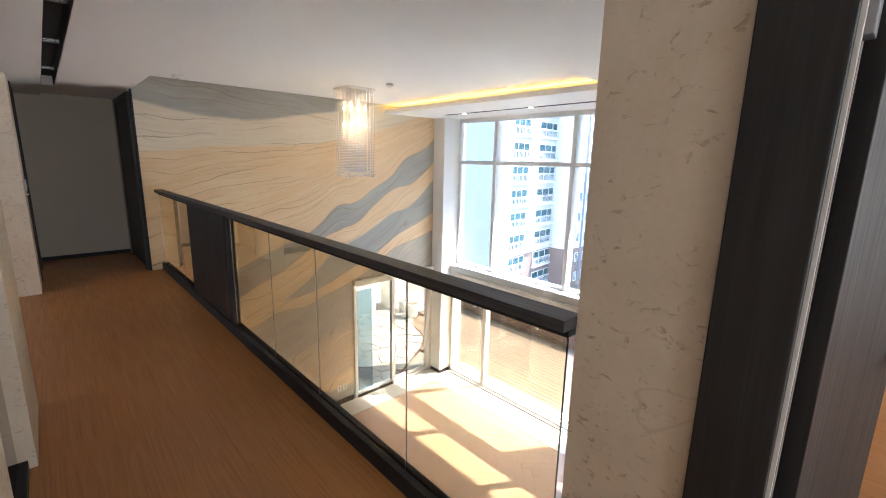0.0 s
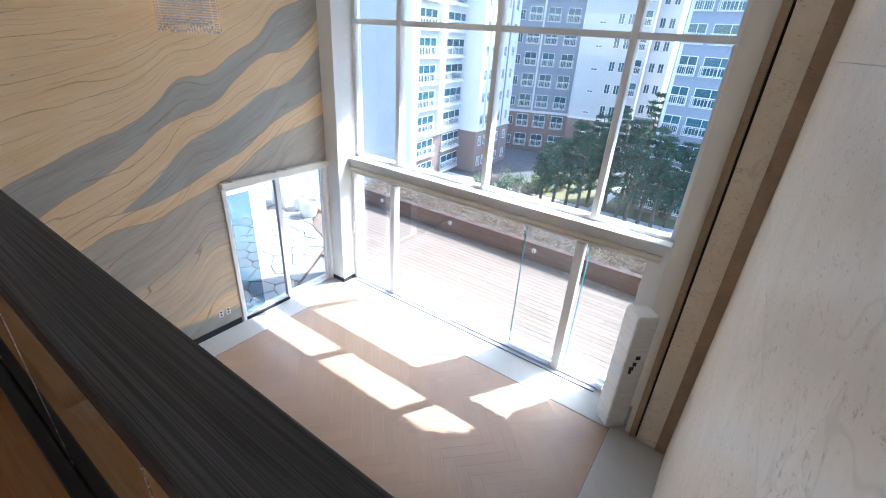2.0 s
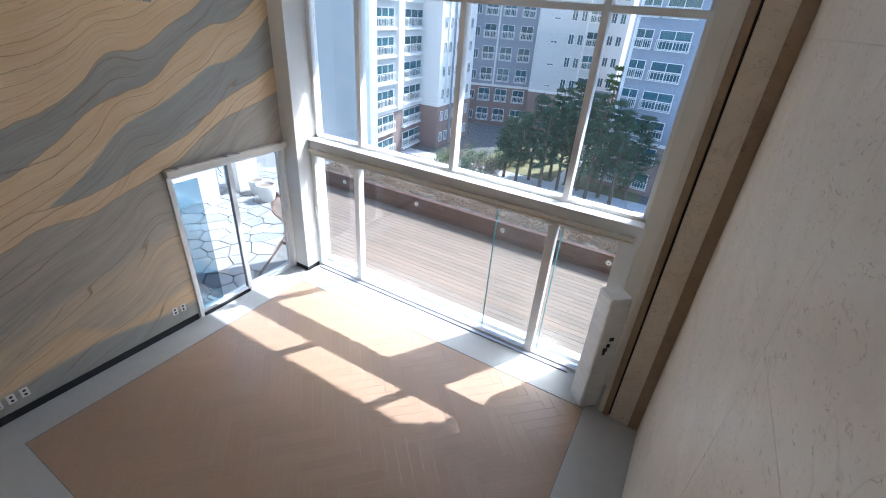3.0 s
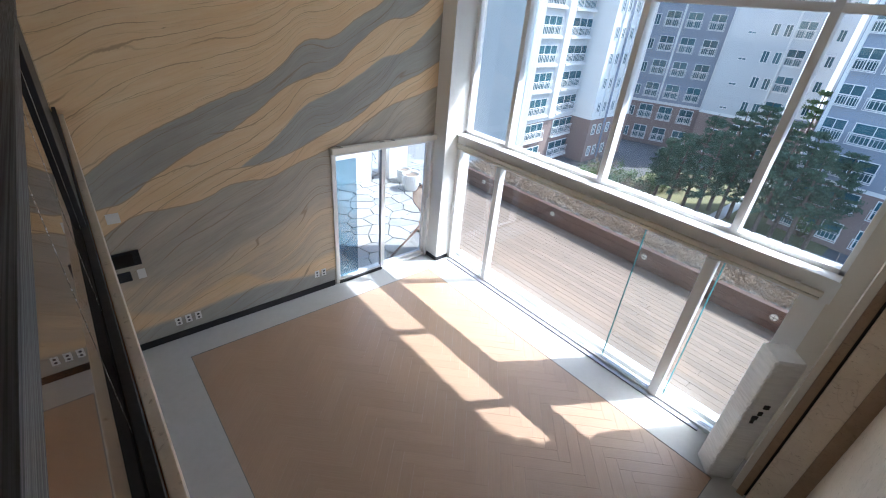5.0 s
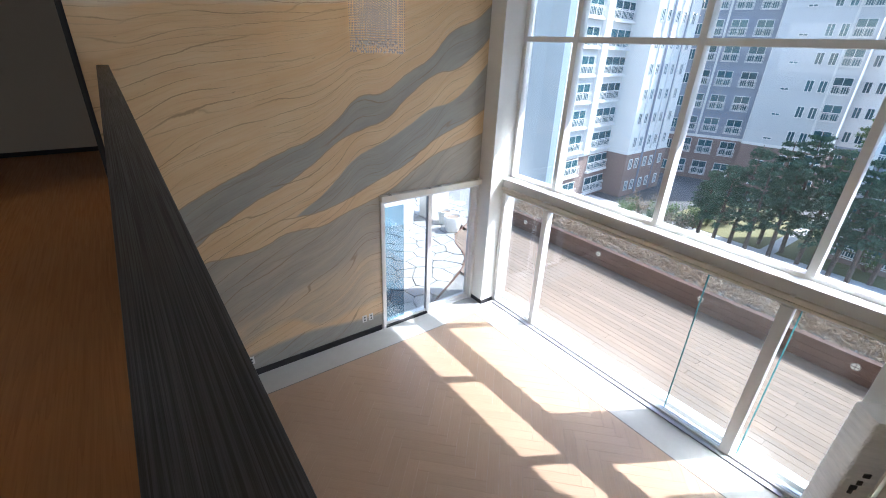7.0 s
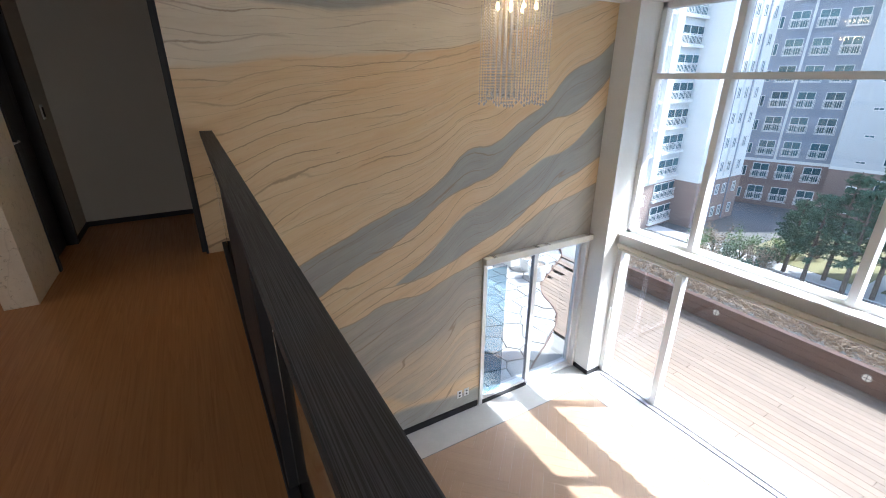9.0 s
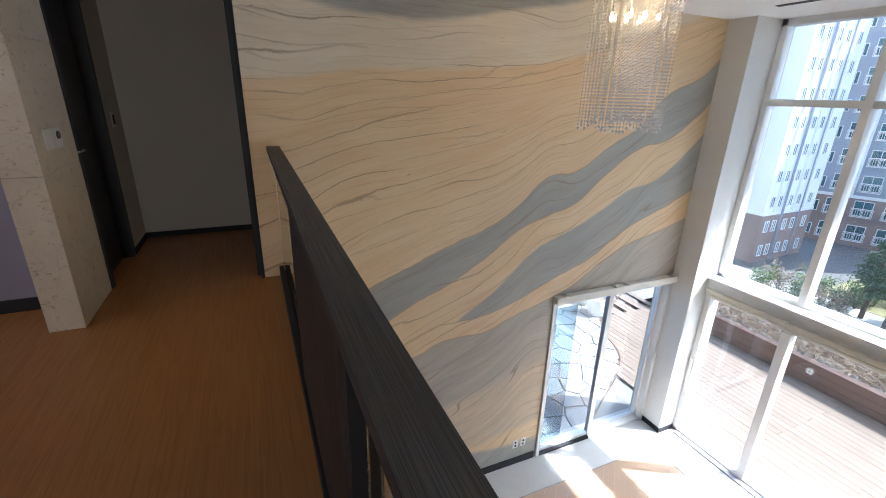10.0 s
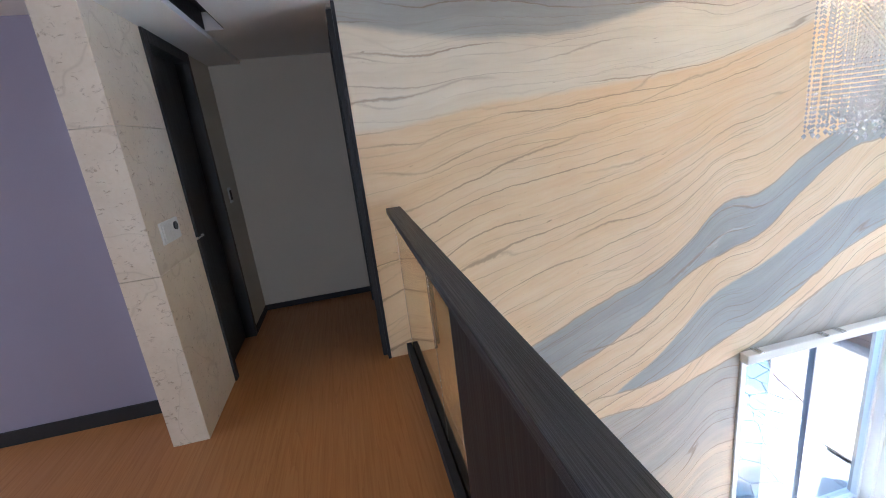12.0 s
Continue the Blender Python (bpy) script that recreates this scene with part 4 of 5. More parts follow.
part("body", boxes((1.23, 1.37, M - 0.02, M - 0.001, -1.87, -1.75)), DARK_PLASTIC, panel, bevel=0.004)

# thermostat and switch on the limestone pier
th = thing("thermostat", (0.0, 6.35, 1.10), "white thermostat with a round dark dial on the limestone pier", "thermostat")
part("plate", boxes((0.001, 0.014, 6.297, 6.40, 1.045, 1.155)), WHITE_PLASTIC, th, bevel=0.002)
bm = bmesh.new()
tube(bm, (0.0142, 6.345, 1.115), (0.022, 6.345, 1.115), 0.022, n=18)
part("dial", bm, DARK_PLASTIC, th, "dark round dial")
sw = thing("wall_switch", (0.0, 6.23, 1.10), "white light switch on the limestone pier", "switch")
part("plate", boxes((0.001, 0.011, 6.175, 6.294, 1.045, 1.155)), WHITE_PLASTIC, sw, bevel=0.002)
part("rocker", boxes((0.0112, 0.015, 6.195, 6.275, 1.06, 1.14)), WHITE_PLASTIC, sw, bevel=0.002)
sw2 = thing("wall_switch", (0.0, 7.62, 1.13), "slim white light switch on the grey wall", "switch")
part("plate", boxes((0.001, 0.011, 7.58, 7.65, 1.07, 1.19)), WHITE_PLASTIC, sw2, bevel=0.002)
part("rocker", boxes((0.0112, 0.014, 7.59, 7.64, 1.09, 1.17)), SLOT_BLACK, sw2, "dark rocker", bevel=0.001)

# ceiling fittings
for x, y, r in ((3.45, 4.75, 0.045), (1.45, 6.2, 0.05)):
    sd = thing("smoke_detector", (x, y, CEIL), "small white round detector on the white ceiling", "detector", "ceiling detectors")
    bm = bmesh.new()
    lathe(bm, [(r * 0.55, CEIL - 0.032), (r * 0.9, CEIL - 0.026), (r, CEIL - 0.012), (r, CEIL - 0.001)], 20, (x, y))
    part("body", bm, WHITE_PLASTIC, sd)
    bm = bmesh.new()
    tube(bm, (x, y, CEIL - 0.038), (x, y, CEIL - 0.033), r * 0.3, n=12)
    part("sensor", bm, CHROME, sd, "metal sensor tip")

# ---- outside: terrace ----
DK = -2.97
solid("terrace_slab", boxes((6.27, 10.6, -6.0, 9.6, DK - 0.5, DK - 0.05), (2.0, 10.6, 6.72, 15.5, DK - 0.5, DK - 0.05)), JOINT, "terrace slab below deck and stones", "terrace")
solid("wall_facade", boxes((6.25, 6.45, -6.0, 1.0, -16.0, 2.9), (6.25, 6.45, 1.0, 1.42, -16.0, -0.62), (6.30, 6.45, 1.42, 6.3, L - 0.6, L - 0.02), (1.0, 6.3, M + 0.22, M + 0.30, CEIL, 2.9)), EAVE, "white rendered outer wall", "wall")
# Overhang out of view; its front edge is placed to end the sun patch.
solid("eave", boxes((6.25, 7.86, -6.0, 7.5, 2.9, 3.15)), EAVE, "unseen white roof overhang, set to end the sun patch", "roof")
# Unseen blocker, added to cut scallops into the sun patch on the floor.
bm = boxes((7.78, 7.86, -0.9, 0.42, 2.2, 2.9), (7.78, 7.86, 0.42, 0.52, 2.5, 2.9))
for y, z, r in ((0.60, 2.88, 0.13), (0.50, 2.66, 0.12), (0.42, 2.36, 0.12)):
    tube(bm, (7.779, y, z), (7.861, y, z), r, n=18)
solid("eave_bracket", bm, EAVE, "unseen scalloped blocker shaping the end of the sun patch", "bracket")
solid("roof", boxes((-4.4, 6.45, -6.0, 8.4, CEIL + 0.5, 3.15)), EAVE, "flat roof slab", "roof")

def wave_x(y):
    """The curved edge between flagstones and deck."""
    return 5.75 + 1.02 * (y - 7.2) + 0.28 * math.sin((y - 7.2) * 2.6)


def wave_y(x):
    """Where the curved edging crosses a line of boards."""
    lo, hi = 3.0, 16.0
    for _ in range(30):
        mid = (lo + hi) / 2
        lo, hi = (mid, hi) if wave_x(mid) < x else (lo, mid)
    return lo


# deck of long boards
deck = thing("deck", (7.7, 3.0, DK), "weathered brown timber deck on the terrace", "deck", kind="structure")
board_len, board_w = 3.6, 0.118
me_board = mesh_of("board", boxes((-board_w / 2, board_w / 2, -board_len / 2, board_len / 2, -0.025, 0.0)), DECK_WOOD, 0.004)
rnd = random.Random(11)
x = 6.36
row = 0
while x < 9.08:
    y = -5.2 + (row % 3) * 1.2
    while y < 9.0:
        end = min(y + board_len, wave_y(x + 0.06) + 0.02)
        if end > y + 0.05:
            fit_len = (end - y) / board_len
            shared("board", me_board, deck, Matrix.Translation((x - 7.7, (y + end) / 2 - 3.0, rnd.uniform(-0.012, -0.010))) @ Matrix.Diagonal((1, fit_len, 1, 1)))
        y += board_len + 0.006
    x += board_w + 0.004
    row += 1

# timber planter along the deck edge
PX = 9.08
planter = thing("timber_planter", (PX + 0.4, 2.0, DK), "long dark timber planter wall with round lamps along the deck", "planter")
for k in range(3):
    part("board", boxes((PX, PX + 0.03, -5.9, 9.3, DK + 0.003 + k * 0.125, DK + 0.122 + k * 0.125)), PLANTER_WOOD, planter, bevel=0.003)
part("cap", boxes((PX - 0.02, PX + 0.10, -5.9, 9.3, DK + 0.380, DK + 0.410)), PLANTER_WOOD, planter, bevel=0.004)
part("back", boxes((PX + 1.1, PX + 1.14, -5.9, 9.3, DK, DK + 0.40)), CONCRETE, planter)
part("soil", boxes((PX + 0.03, PX + 1.1, -5.9, 9.3, DK, DK + 0.36)), SOIL, planter, "dry brown soil")
for y in (-0.46, 1.74, 3.95, 6.15, 8.35):
    bm = bmesh.new()
    tube(bm, (PX - 0.001, y, DK + 0.25), (PX - 0.018, y, DK + 0.25), 0.062, n=20)
    part("lamp_ring", bm, CHROME, planter, "round steel lamp ring")
    bm = bmesh.new()
    tube(bm, (PX - 0.0185, y, DK + 0.25), (PX - 0.024, y, DK + 0.25), 0.048, n=20)
    part("lamp_glass", bm, CREAM_FRAME, planter, "pale lamp glass")
    part("lamp_bar", boxes((PX - 0.030, PX - 0.0245, y - 0.05, y + 0.05, DK + 0.246, DK + 0.254), (PX - 0.030, PX - 0.0245, y - 0.004, y + 0.004, DK + 0.20, DK + 0.30)), DARK_PLASTIC, planter, "crossed lamp bars")


def twig_mass(name, x0, x1, y0, y1, z, count, size, seed, material, label, upright=0.5):
    rr = random.Random(seed)
    vs, fs = [], []
    for _ in range(count):
        p = Vector((rr.uniform(x0, x1), rr.uniform(y0, y1), z))
        d = Vector((rr.gauss(0, 1), rr.gauss(0, 1), abs(rr.gauss(0, upright)) + 0.1)).normalized()
        ln = size * rr.uniform(0.4, 1.3)
        side = d.cross(Vector((rr.gauss(0, 1), rr.gauss(0, 1), 0.3))).normalized() * 0.006
        p.z += rr.uniform(0, size * 0.4)
        mid = p + d * ln * 0.5 + Vector((rr.gauss(0, 0.03), rr.gauss(0, 0.03), 0.02))
        i = len(vs)
        vs += [p - side, p + side, mid + side * 0.8, mid - side * 0.8, p + d * ln]
        fs += [(i, i + 1, i + 2, i + 3), (i + 3, i + 2, i + 4)]
    me = bpy.data.meshes.new(name)
    me.from_pydata(vs, [], fs)
    me.materials.append(material)
    return tagged(new(name, me), label, "shrubs", kind="stuff")


twig_mass("dry_shrubs", PX + 0.15, PX + 1.05, -5.5, 9.2, DK + 0.355, 14000, 0.27, 3, TWIG, "dry leafless shrubs and stalks in the timber planter")
twig_mass("tall_dry_stalks", PX + 0.5, PX + 1.0, 0.2, 1.9, DK + 0.355, 90, 0.85, 5, TWIG, "tall dry stalks rising from the planter", 2.2)
bm = bmesh.new()
rnd = random.Random(21)
for _ in range(1300):
    x, y, r = rnd.uniform(PX + 0.12, PX + 1.05), rnd.uniform(-5.5, 9.2), rnd.uniform(0.03, 0.09)
    vs = [bm.verts.new((x + r * dx * rnd.uniform(0.7, 1.2), y + r * dy * rnd.uniform(0.7, 1.2), DK + 0.355 + r * dz * rnd.uniform(0.6, 1.0))) for dx, dy, dz in ((1, 0, 0), (0, 1, 0), (-1, 0, 0), (0, -1, 0), (0, 0, 1), (0.1, 0, -0.3))]
    for f in ((0, 1, 4), (1, 2, 4), (2, 3, 4), (3, 0, 4), (1, 0, 5), (2, 1, 5), (3, 2, 5), (0, 3, 5)):
        bm.faces.new([vs[i] for i in f])
solid("planter_stones", bm, FLAG, "pale stones scattered in the planter soil", "stones", kind="stuff")

# ---- outside: side terrace with flagstones ----
def clip_poly(poly, p, nrm):
    out = []
    for a, b in zip(poly, poly[1:] + poly[:1]):
        da, db = (a - p).dot(nrm), (b - p).dot(nrm)
        if da <= 0:
            out.append(a)
        if (da < 0 < db) or (db < 0 < da):
            out.append(a + (b - a) * (da / (da - db)))
    return out


stones = thing("flagstone_paving", (5.5, 9.0, DK - 0.05), "pale irregular flagstones with dark joints on the side terrace", "paving", kind="structure")
rnd = random.Random(5)
cells = []
for i in range(17):
    for j in range(17):
        cells.append(Vector((2.6 + i * 0.47 + rnd.uniform(-0.17, 0.17) + (j % 2) * 0.23, 6.90 + j * 0.36 + rnd.uniform(-0.10, 0.10))))
for c in cells:
    if c.x > wave_x(c.y) + 0.15 or c.x > 9.0:
        continue
    poly = [c + Vector(d) for d in ((-0.6, -0.6), (0.6, -0.6), (0.6, 0.6), (-0.6, 0.6))]
    for o in cells:
        if o is not c and (o - c).length < 1.3:
            nrm = (o - c).normalized()
            poly = clip_poly(poly, (o + c) / 2 - nrm * 0.009, nrm)
    poly = [Vector((min(v.x, wave_x(v.y) - 0.022), v.y)) for v in poly]
    c = sum(poly, Vector((0, 0))) / max(len(poly), 1)
    if len(poly) < 3 or max(v.x for v in poly) - min(v.x for v in poly) < 0.05:
        continue
    bm = bmesh.new()
    hi = DK + rnd.uniform(-0.006, 0.004)
    t = [bm.verts.new((c.x + (v.x - c.x) * 0.985, c.y + (v.y - c.y) * 0.985, hi)) for v in poly]
    b = [bm.verts.new((v.x, v.y, DK - 0.05)) for v in poly]
    bm.faces.new(t)
    for k in range(len(poly)):
        bm.faces.new((b[k], b[(k + 1) % len(poly)], t[(k + 1) % len(poly)], t[k]))
    part("flagstone", bm, FLAG, stones)
bm = bmesh.new()
ys = [6.75 + k * 0.1 for k in range(46)]
for a, b in zip(ys, ys[1:]):
    va = [bm.verts.new((wave_x(a) + dx, a, DK + dz)) for dx, dz in ((-0.013, -0.05), (-0.013, 0.008), (0.013, 0.008), (0.013, -0.05))]
    vb = [bm.verts.new((wave_x(b) + dx, b, DK + dz)) for dx, dz in ((-0.013, -0.05), (-0.013, 0.008), (0.013, 0.008), (0.013, -0.05))]
    for k in range(3):
        bm.faces.new((va[k], va[k + 1], vb[k + 1], vb[k]))
part("edging", bm, PLANTER_WOOD, stones, "dark curved edging")
solid("terrace_side_wall", boxes((2.0, 6.95, 10.38, 10.6, DK - 0.1, DK + 2.6), (6.95, 7.3, 10.9, 11.1, DK - 0.1, DK + 2.6), (6.95, 7.0, 10.6, 10.9, DK - 0.1, DK + 2.6)), EAVE, "white rendered wall at the end of the side terrace", "wall")
solid("terrace_glass_wall", boxes((3.3, 3.4, 6.75, 10.38, DK - 0.05, DK + 2.4)), TOWER_GLASS, "blue glazed neighbour wall beside the flagstones", "wall")


def pot(x, y, r, h):
    p = thing("plant_pot", (x, y, DK), "round white ceramic plant pot on the flagstones", "plant pot", "white pots")
    bm = bmesh.new()
    lathe(bm, [(r * 0.72, DK), (r * 0.9, DK + h * 0.3), (r, DK + h * 0.75), (r * 1.0, DK + h), (r * 0.88, DK + h), (r * 0.84, DK + h * 0.86)], 28, (x, y))
    part("vessel", bm, CERAMIC, p)
    bm = bmesh.new()
    lathe(bm, [(r * 0.83, DK + h * 0.8), (r * 0.83, DK + h * 0.865)], 24, (x, y))
    part("soil", bm, SOIL, p, "dry soil")


pot(7.48, 9.36, 0.22, 0.40)
pot(7.62, 9.88, 0.18, 0.34)
tall = thing("box_planter", (7.65, 10.45, DK), "tall square white planter with dry stems", "planter")
part("box", boxes((7.36, 7.94, 10.18, 10.72, DK, DK + 1.0)), CERAMIC, tall, bevel=0.01)
part("soil", boxes((7.40, 7.90, 10.22, 10.68, DK + 1.0, DK + 1.01)), SOIL, tall)
twig_mass("dry_creeper", 7.42, 7.88, 10.24, 10.66, DK + 1.005, 90, 0.5, 9, TWIG, "bare creeper stems over the white planter", 1.2)

# ---- outside: ground, lawn, trees, towers ----
GZ = -15.9
solid("ground", boxes((-900, 1500, -1200, 1200, GZ - 1.0, GZ)), GROUND, "paved ground between the towers reaching the horizon", "ground")
solid("lawn", boxes((50.2, 66, 4, 24, GZ, GZ + 0.06)), LAWN, "dry yellow lawn between the trees", "lawn")
solid("garden_path", boxes((47.6, 50.0, -6, 34, GZ, GZ + 0.08), (50.0, 72, 12.6, 13.8, GZ + 0.062, GZ + 0.10)), CONCRETE, "pale paved garden path", "path")
solid("wall_podium", boxes((9.6, 10.6, -6.0, 15.0, GZ, DK - 0.4)), EAVE, "rendered wall below the terrace", "wall")


def foliage(name, centre_fn, count, size, seed, material, parent):
    rr = random.Random(seed)
    vs, fs = [], []
    for _ in range(count):
        c, s = centre_fn(rr)
        d = Vector((rr.gauss(0, 1), rr.gauss(0, 1), rr.gauss(0, 0.6))).normalized()
        e = d.cross(Vector((rr.gauss(0, 1), rr.gauss(0, 1), rr.gauss(0, 1)))).normalized()
        w = size * s * rr.uniform(0.6, 1.3)
        i = len(vs)
        vs += [c - d * w, c + e * w * 0.45, c + d * w, c - e * w * 0.45]
        fs.append((i, i + 1, i + 2, i + 3))
    me = bpy.data.meshes.new(name)
    me.from_pydata(vs, [], fs)
    me.materials.append(material)
    ob = new(name, me)
    ob.parent = parent
    return ob


def pine_tree(x, y, h, seed, material=PINE, label="tall dark green pine tree with a layered crown", spread=0.30):
    rr = random.Random(seed)
    tr = thing("pine_tree", (x, y, GZ), label, "tree", "pines below the terrace")
    bm = bmesh.new()
    lean = Vector((rr.uniform(-0.4, 0.4), rr.uniform(-0.4, 0.4), 0))
    tube(bm, (0, 0, 0), lean * 0.5 + Vector((0, 0, h * 0.5)), 0.20, 0.14, 8)
    tube(bm, lean * 0.5 + Vector((0, 0, h * 0.5)), lean + Vector((0, 0, h * 0.97)), 0.12, 0.03, 8)
    limbs = []
    z = h * 0.32
    while z < h * 0.96:
        for _ in range(rr.randint(4, 7)):
            a = rr.uniform(0, math.tau)
            ln = h * spread * (1.05 - z / h) * rr.uniform(0.6, 1.15) + 0.35
            p0 = lean * (z / h) + Vector((0, 0, z))
            p1 = p0 + Vector((math.cos(a) * ln, math.sin(a) * ln, ln * rr.uniform(-0.05, 0.25)))
            tube(bm, p0, p1, 0.04, 0.012, 5, cap=False)
            limbs.append((p0, p1))
        z += h * rr.uniform(0.045, 0.075)
    t = new("trunk", mesh_of("trunk", bm, BARK))
    t.parent = tr

    def spot(r):
        p0, p1 = limbs[r.randrange(len(limbs))]
        f = r.uniform(0.3, 1.12)
        return p0.lerp(p1, f) + Vector((r.gauss(0, 0.13), r.gauss(0, 0.13), r.gauss(0.05, 0.09))), 1.0

    foliage("crown", spot, 7200, 0.11, seed + 100, material, tr)
    return tr


def at(az, dist):
    return 1.2 + dist * math.cos(radians(az)), 1.2 + dist * math.sin(radians(az))


for k, (az, dist, h) in enumerate(((20.9, 50, 7.4), (19.2, 48, 8.6), (17.5, 50, 10.4), (15.9, 47, 9.2), (14.8, 52, 10.8), (13.6, 48, 9.8), (12.6, 51, 12.0), (11.0, 49, 11.0), (9.8, 46, 10.4), (8.2, 48, 10.6), (6.6, 46, 10.0), (5.0, 49, 9.4))):
    pine_tree(*at(az, dist), h, 30 + k)
pine_tree(*at(9.3, 55), 13.4, 60, LIGHT_LEAF, "tall light green conifer behind the dark pines", 0.24)


def shrub(x, y, r, seed, material, label):
    rr = random.Random(seed)
    sh = thing("garden_shrub", (x, y, GZ), label, "shrub", "shrubs below the terrace")
    bm = bmesh.new()
    tips = []
    for _ in range(16):
        a, t = rr.uniform(0, math.tau), rr.uniform(0.1, 0.9)
        p = Vector((math.cos(a) * r * t, math.sin(a) * r * t, r * rr.uniform(0.7, 1.5)))
        tube(bm, (0, 0, 0), p, 0.03, 0.008, 5, cap=False)
        tips.append(p)
    o = new("stems", mesh_of("stems", bm, BARK))
    o.parent = sh

    def spot(q):
        p = tips[q.randrange(len(tips))] * q.uniform(0.45, 1.1)
        return p + Vector((q.gauss(0, 0.2), q.gauss(0, 0.2), q.gauss(0, 0.2))), 1.0

    foliage("leaves", spot, 1300, 0.10, seed + 7, material, sh)


for k, (az, dist, r) in enumerate(((29.2, 50, 1.7), (27.6, 52, 2.0), (26.3, 49, 1.5), (25.0, 51, 2.2), (23.8, 48, 1.9), (22.6, 50, 1.7), (21.5, 52, 1.8), (28.4, 47, 1.3), (24.4, 46, 1.2), (20.2, 54, 1.6), (18.4, 56, 1.5), (7.4, 54, 1.6), (5.8, 52, 1.8), (26.9, 46, 1.1))):
    shrub(*at(az, dist), r, 80 + k, (LIGHT_LEAF, TWIG, PINE)[k % 3], ("light green rounded shrub", "bare brown leafless shrub", "dark green rounded shrub")[k % 3])


# ---- apartment towers ----
FL = 2.85


def ring(w, h, t, d):
    """A frame ring in the xz plane, its back at y = 0, standing d out towards -y."""
    return [(-w / 2, -w / 2 + t, -d, 0, 0, h), (w / 2 - t, w / 2, -d, 0, 0, h), (-w / 2 + t, w / 2 - t, -d, 0, 0, t), (-w / 2 + t, w / 2 - t, -d, 0, h - t, h)]


def window_kit(w, h, rails, sashes=2):
    """Pane, frame and, for balconies, a slim baluster rail over the lower half."""
    f = ring(w, h, 0.07, 0.10)
    f += [(-w / 2 + w * k / sashes - 0.03, -w / 2 + w * k / sashes + 0.03, -0.09, 0, 0.07, h - 0.07) for k in range(1, sashes)]
    if rails:
        f += [(-w / 2 + 0.07, w / 2 - 0.07, -0.09, 0, h * 0.46, h * 0.46 + 0.06)]
    frame_me = mesh_of("frame", boxes(*f), TOWER_WHITE)
    pane_me = mesh_of("window", boxes((-w / 2 + 0.05, w / 2 - 0.05, -0.03, -0.012, 0.05, h - 0.05)), TOWER_GLASS)
    rail_me = None
    if rails:
        n = max(9, int(w / 0.28))
        t = h * 0.5
        r = [(-w / 2 - 0.1, w / 2 + 0.1, -0.34, -0.28, t, t + 0.06), (-w / 2 - 0.1, w / 2 + 0.1, -0.33, -0.29, t - 0.16, t - 0.12), (-w / 2 - 0.1, w / 2 + 0.1, -0.34, -0.28, -0.10, -0.03)]
        r += [(-w / 2 - 0.1 + (w + 0.16) * k / n, -w / 2 - 0.06 + (w + 0.16) * k / n, -0.33, -0.29, -0.03, t) for k in range(n + 1)]
        rail_me = mesh_of("railing", boxes(*r), TOWER_WHITE)
    return pane_me, frame_me, rail_me


def tower(az, dist, turn, width, depth, floors, wall, trim, columns, label, brick=3, side=(), strips=(), size=1.0):
    """columns: (x, kit) on the front face, side: (y, kit) on the face towards +x; storeys with a brick base."""
    x, y = at(az, dist)
    tw = thing("apartment_tower", (x, y, GZ), label, "building", "apartment towers")
    tw.rotation_euler = (0, 0, radians(turn))
    tw.scale = (size, size, size)
    H = floors * FL

    def sub(name, bm, material, lab=""):
        o = new(name, mesh_of(name, bm, material))
        o.parent = tw
        if lab:
            tagged(o, lab)
        return o

    sub("wall", boxes((-width / 2, width / 2, 0, depth, brick * FL, H)), wall)
    sub("base_wall", boxes((-width / 2 - 0.04, width / 2 + 0.04, -0.04, depth + 0.04, 0, brick * FL)), TOWER_BRICK, "brown brick lower storeys")
    sub("roof", boxes((-width / 2 - 0.3, width / 2 + 0.3, -0.3, depth + 0.3, H, H + 0.5), (-width / 4, width / 4, depth * 0.3, depth * 0.7, H + 0.5, H + 3.4)), trim)
    sub("band", boxes((-width / 2 - 0.09, width / 2 + 0.09, -0.09, depth + 0.09, brick * FL - 0.12, brick * FL + 0.22)), trim, "pale belt course")
    for xs0, xs1, d in strips:
        sub("pilaster_strip", boxes((xs0, xs1, -d, 0, brick * FL + 0.22, H)), trim, "projecting painted strip")
    for k in range(floors):
        for xc, kit in columns:
            m = Matrix.Translation((xc, -0.042 if k < brick else -0.002, k * FL + 0.75))
            wd = shared("window", kit[0], tw, m)
            shared("frame", kit[1], wd, Matrix.Identity(4))
            if kit[2]:
                shared("railing", kit[2], wd, Matrix.Identity(4))
        for yc, kit in side:
            m = Matrix.Translation((width / 2 + (0.042 if k < brick else 0.002), yc, k * FL + 0.9)) @ Matrix.Rotation(radians(90), 4, "Z")
            wd = shared("window", kit[0], tw, m)
            shared("frame", kit[1], wd, Matrix.Identity(4))
    return tw


BAL = window_kit(3.0, 1.75, True)
LONG = window_kit(3.9, 1.85, True, 3)
WIDE = window_kit(6.6, 1.85, True, 4)
MID = window_kit(1.7, 1.75, True)
SMALL = window_kit(0.75, 1.3, False)
TINY = window_kit(0.9, 0.32, False)

# white balcony block, its blank grey neighbour and the bright stair wing
front = tower(35.6, 56, 6, 21.0, 12, 17, TOWER_PALE, TOWER_WHITE, [(-3.2, LONG), (4.4, WIDE)], "pale apartment tower with balcony rails and brown base", 2, strips=[(-10.5, -6.2, 0.35), (-0.75, 0.55, 0.45), (8.3, 10.4, 0.4)])
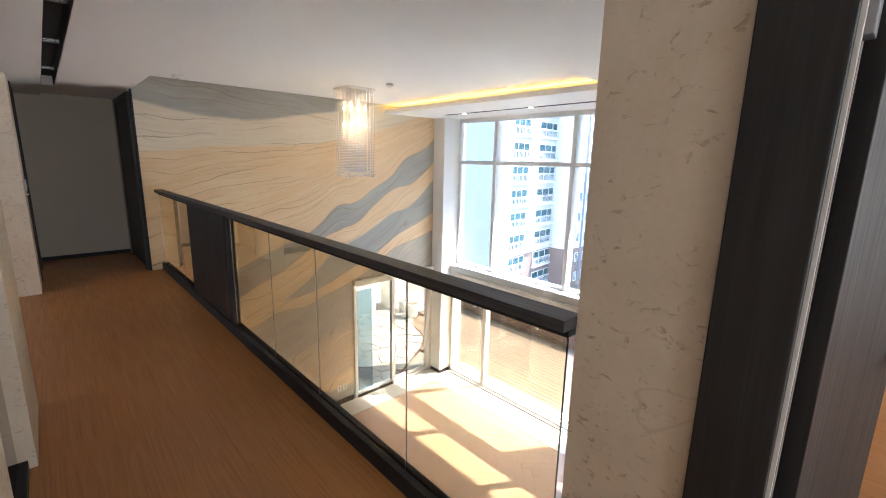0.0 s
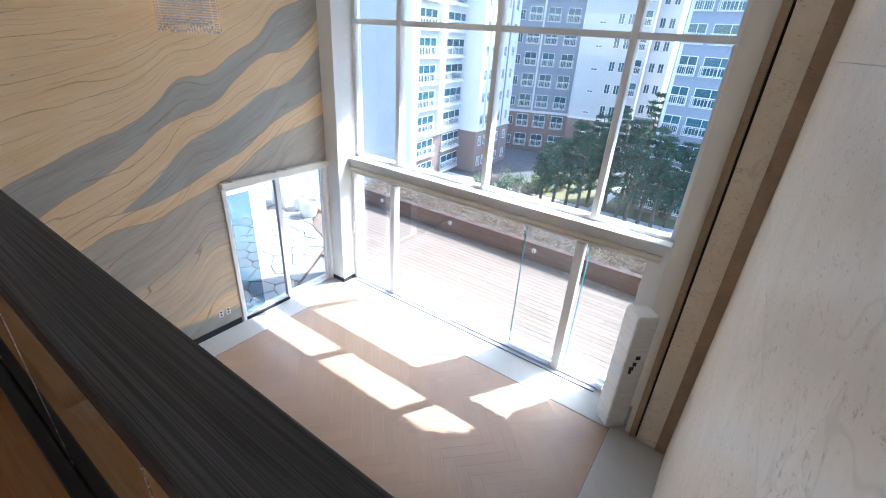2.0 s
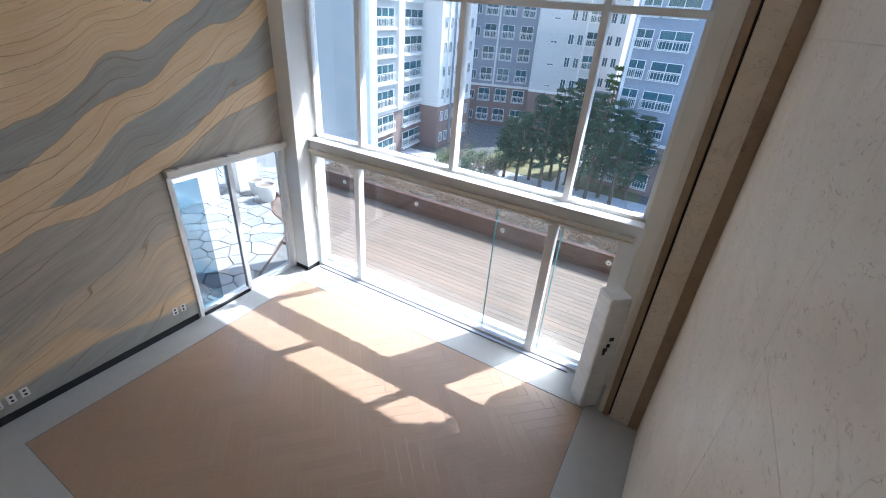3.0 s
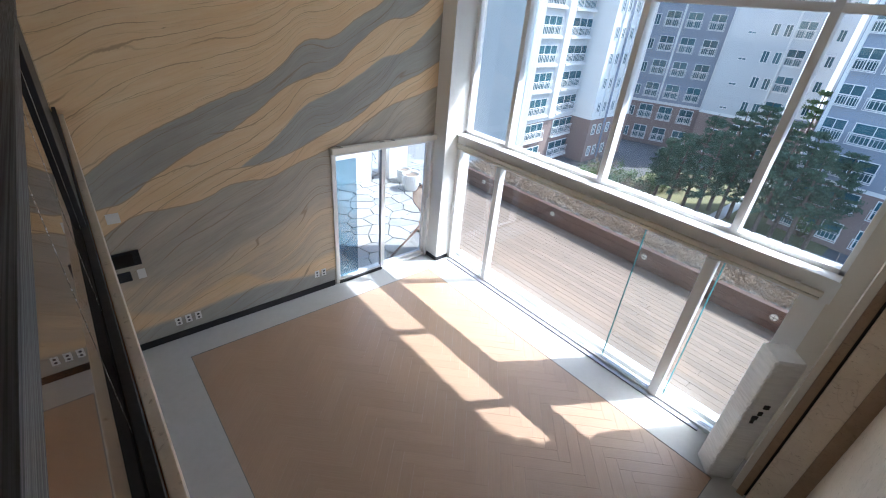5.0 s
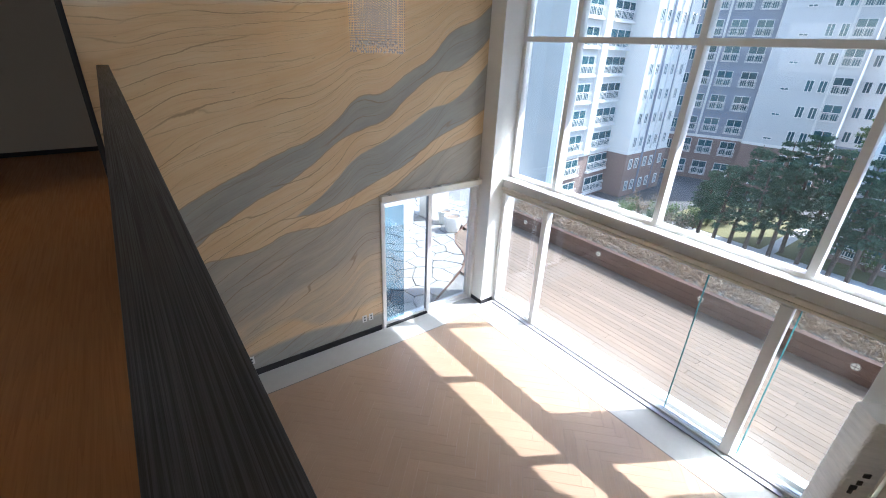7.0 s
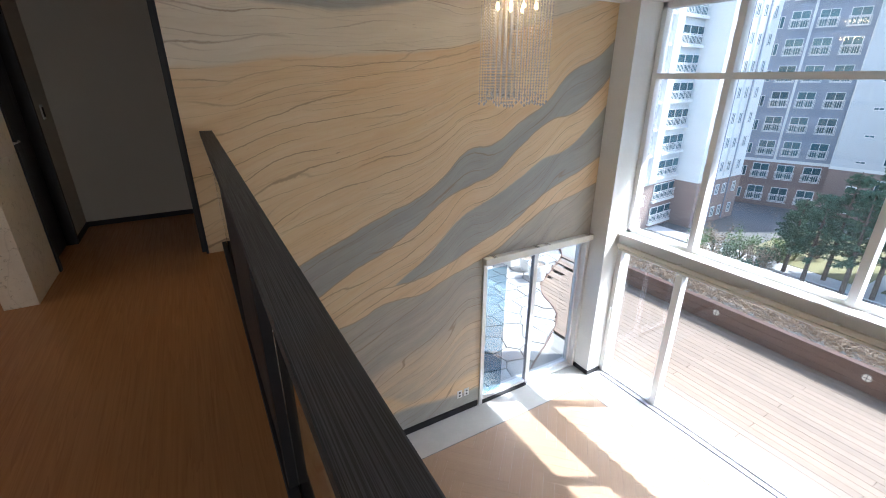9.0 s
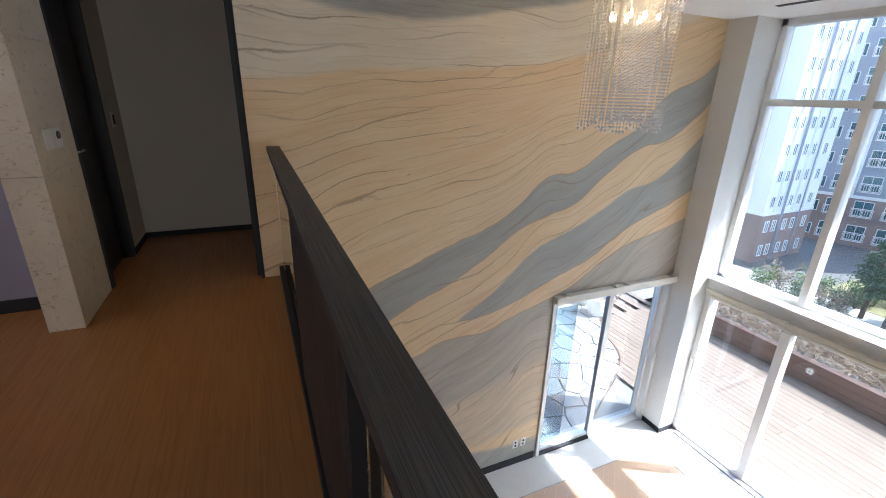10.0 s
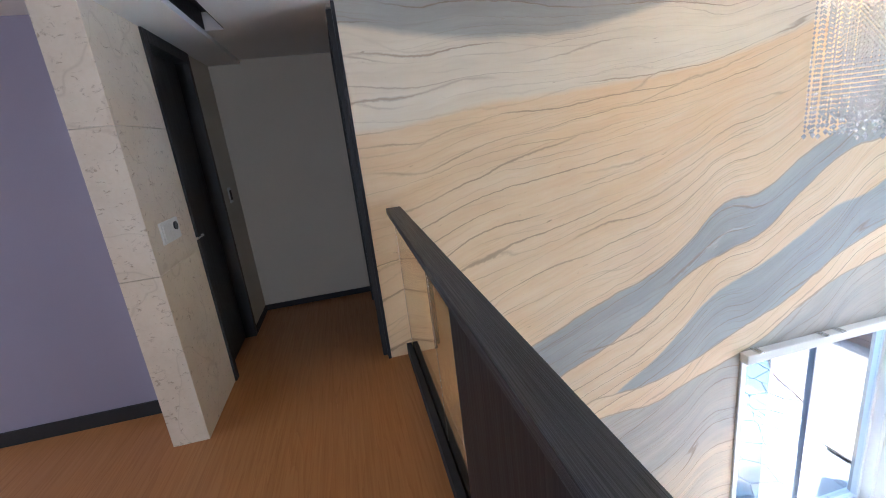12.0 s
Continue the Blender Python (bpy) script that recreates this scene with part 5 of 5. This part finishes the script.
for k in range(17):
    for x0, x1 in ((-5.3, -1.1), (0.9, 7.9)):
        slab = new("balcony_slab", mesh_of("balcony_slab", boxes((x0, x1, -0.42, -0.002, k * FL + 0.42, k * FL + 0.62)), TOWER_WHITE))
        slab.parent = front
# The white strip at the front's right edge is a painted sunlit side.
tower(42.6, 45, -58, 5.6, 6.5, 20, TOWER_BEIGE, TOWER_WHITE, [], "grey blank apartment tower, sunlit edge painted as white strip", 0, strips=[(2.2, 2.8, 0.05)])
wing = tower(28.4, 64, 2, 10.0, 10, 17, TOWER_WHITE, TOWER_WHITE, [(-3.9, SMALL), (-2.5, SMALL), (-0.4, SMALL), (1.2, SMALL), (3.6, SMALL)], "white sunlit stair wing of an apartment tower", 2, strips=[(-3.25, -3.1, 0.2), (0.3, 0.42, 0.2), (2.3, 2.55, 0.2)])
for x0 in (-1.7, -1.45, 2.0):
    pipe = bmesh.new()
    tube(pipe, (x0, -0.14, 0.2), (x0, -0.14, 17 * FL), 0.07, n=6)
    o = new("drain_pipe", mesh_of("drain_pipe", pipe, TOWER_GREY))
    o.parent = wing
tower(23.0, 77, -68, 9.4, 12, 13, TOWER_GREY, TOWER_WHITE, [(-4.0, SMALL), (-2.2, MID), (0.3, MID), (2.9, MID)], "blue grey apartment tower with white framed windows", 2, strips=[(-1.15, -0.9, 0.12), (4.3, 4.7, 0.2)], size=1.12)
tower(15.7, 75, -80, 8.6, 14, 13, TOWER_PALE, TOWER_WHITE, [(-1.9, TINY), (0.3, SMALL), (1.5, SMALL), (3.1, MID)], "white apartment tower end wall with small vents", 2, strips=[(2.0, 2.2, 0.2)], size=1.12)
tower(11.3, 82, -84, 4.4, 10, 13, TOWER_WHITE, TOWER_GREY, [(-1.3, SMALL), (0.1, SMALL), (1.3, SMALL)], "white apartment tower wing with narrow windows", 2, size=1.12)
tower(9.8, 105, -86, 14, 14, 20, TOWER_WHITE, TOWER_GREY, [(-5.5, MID), (-2.8, MID), (0, MID), (2.8, MID), (5.5, MID)], "distant white apartment tower with many windows", 2)
tower(3.6, 52, -96, 10.0, 12, 17, TOWER_GREY, TOWER_WHITE, [(-3.8, MID), (-0.9, BAL), (2.6, MID)], "blue grey apartment tower with balcony rails", 2, strips=[(-4.9, -4.6, 0.15)])
tower(-8.0, 58, -100, 12, 12, 17, TOWER_GREY, TOWER_WHITE, [(-4, MID), (-1, MID), (2, MID), (4.6, MID)], "blue grey apartment tower with white windows", 2)
tower(57, 70, -35, 14, 12, 17, TOWER_WHITE, TOWER_WHITE, [(-5, BAL), (-1.5, BAL), (2, BAL), (5.5, BAL)], "white apartment tower with balcony rails", 2)
tower(-22, 64, -115, 14, 12, 17, TOWER_GREY, TOWER_WHITE, [(-5, MID), (-1.5, MID), (2, MID), (5.5, MID)], "blue grey apartment tower with white windows", 2)

# ---- herringbone planks of the living-room floor, last ----
PW, PL = 0.125, 0.625
me_plank = mesh_of("plank", boxes((-PL / 2 + 0.0006, PL / 2 - 0.0006, -PW / 2 + 0.0006, PW / 2 - 0.0006, -0.012, 0.0)), PLANK_OAK)
pitch = PW * math.sqrt(2)
planks = []
rot = radians(45)
ux, uy = Vector((math.cos(rot), math.sin(rot))), Vector((-math.sin(rot), math.cos(rot)))
for i in range(-60, 60):
    for j in range(-20, 20):
        # herringbone lattice on a grid of plank widths
        gx = i + j * 5 * 1
        gy = i - j * 5
        for kind in (0, 1):
            if kind == 0:
                c = ux * ((gx + 2.5) * PW) + uy * ((gy + 0.5) * PW)
                a = rot
            else:
                c = ux * ((gx - 0.5 + 0.0) * PW) + uy * ((gy + 2.5 + 0.0) * PW)
                a = rot + math.pi / 2
            x, y = 3.5 + c.x, 3.5 + c.y
            if 1.45 < x < 5.68 and 0.9 < y < 6.25:
                planks.append((x, y, a))
planks.sort(key=lambda q: abs(q[0] - 4.3) + abs(q[1] - 4.0))
for x, y, a in planks[:420]:
    shared("plank", me_plank, living_floor, Matrix.Translation((x, y, L)) @ Matrix.Rotation(a, 4, "Z"))
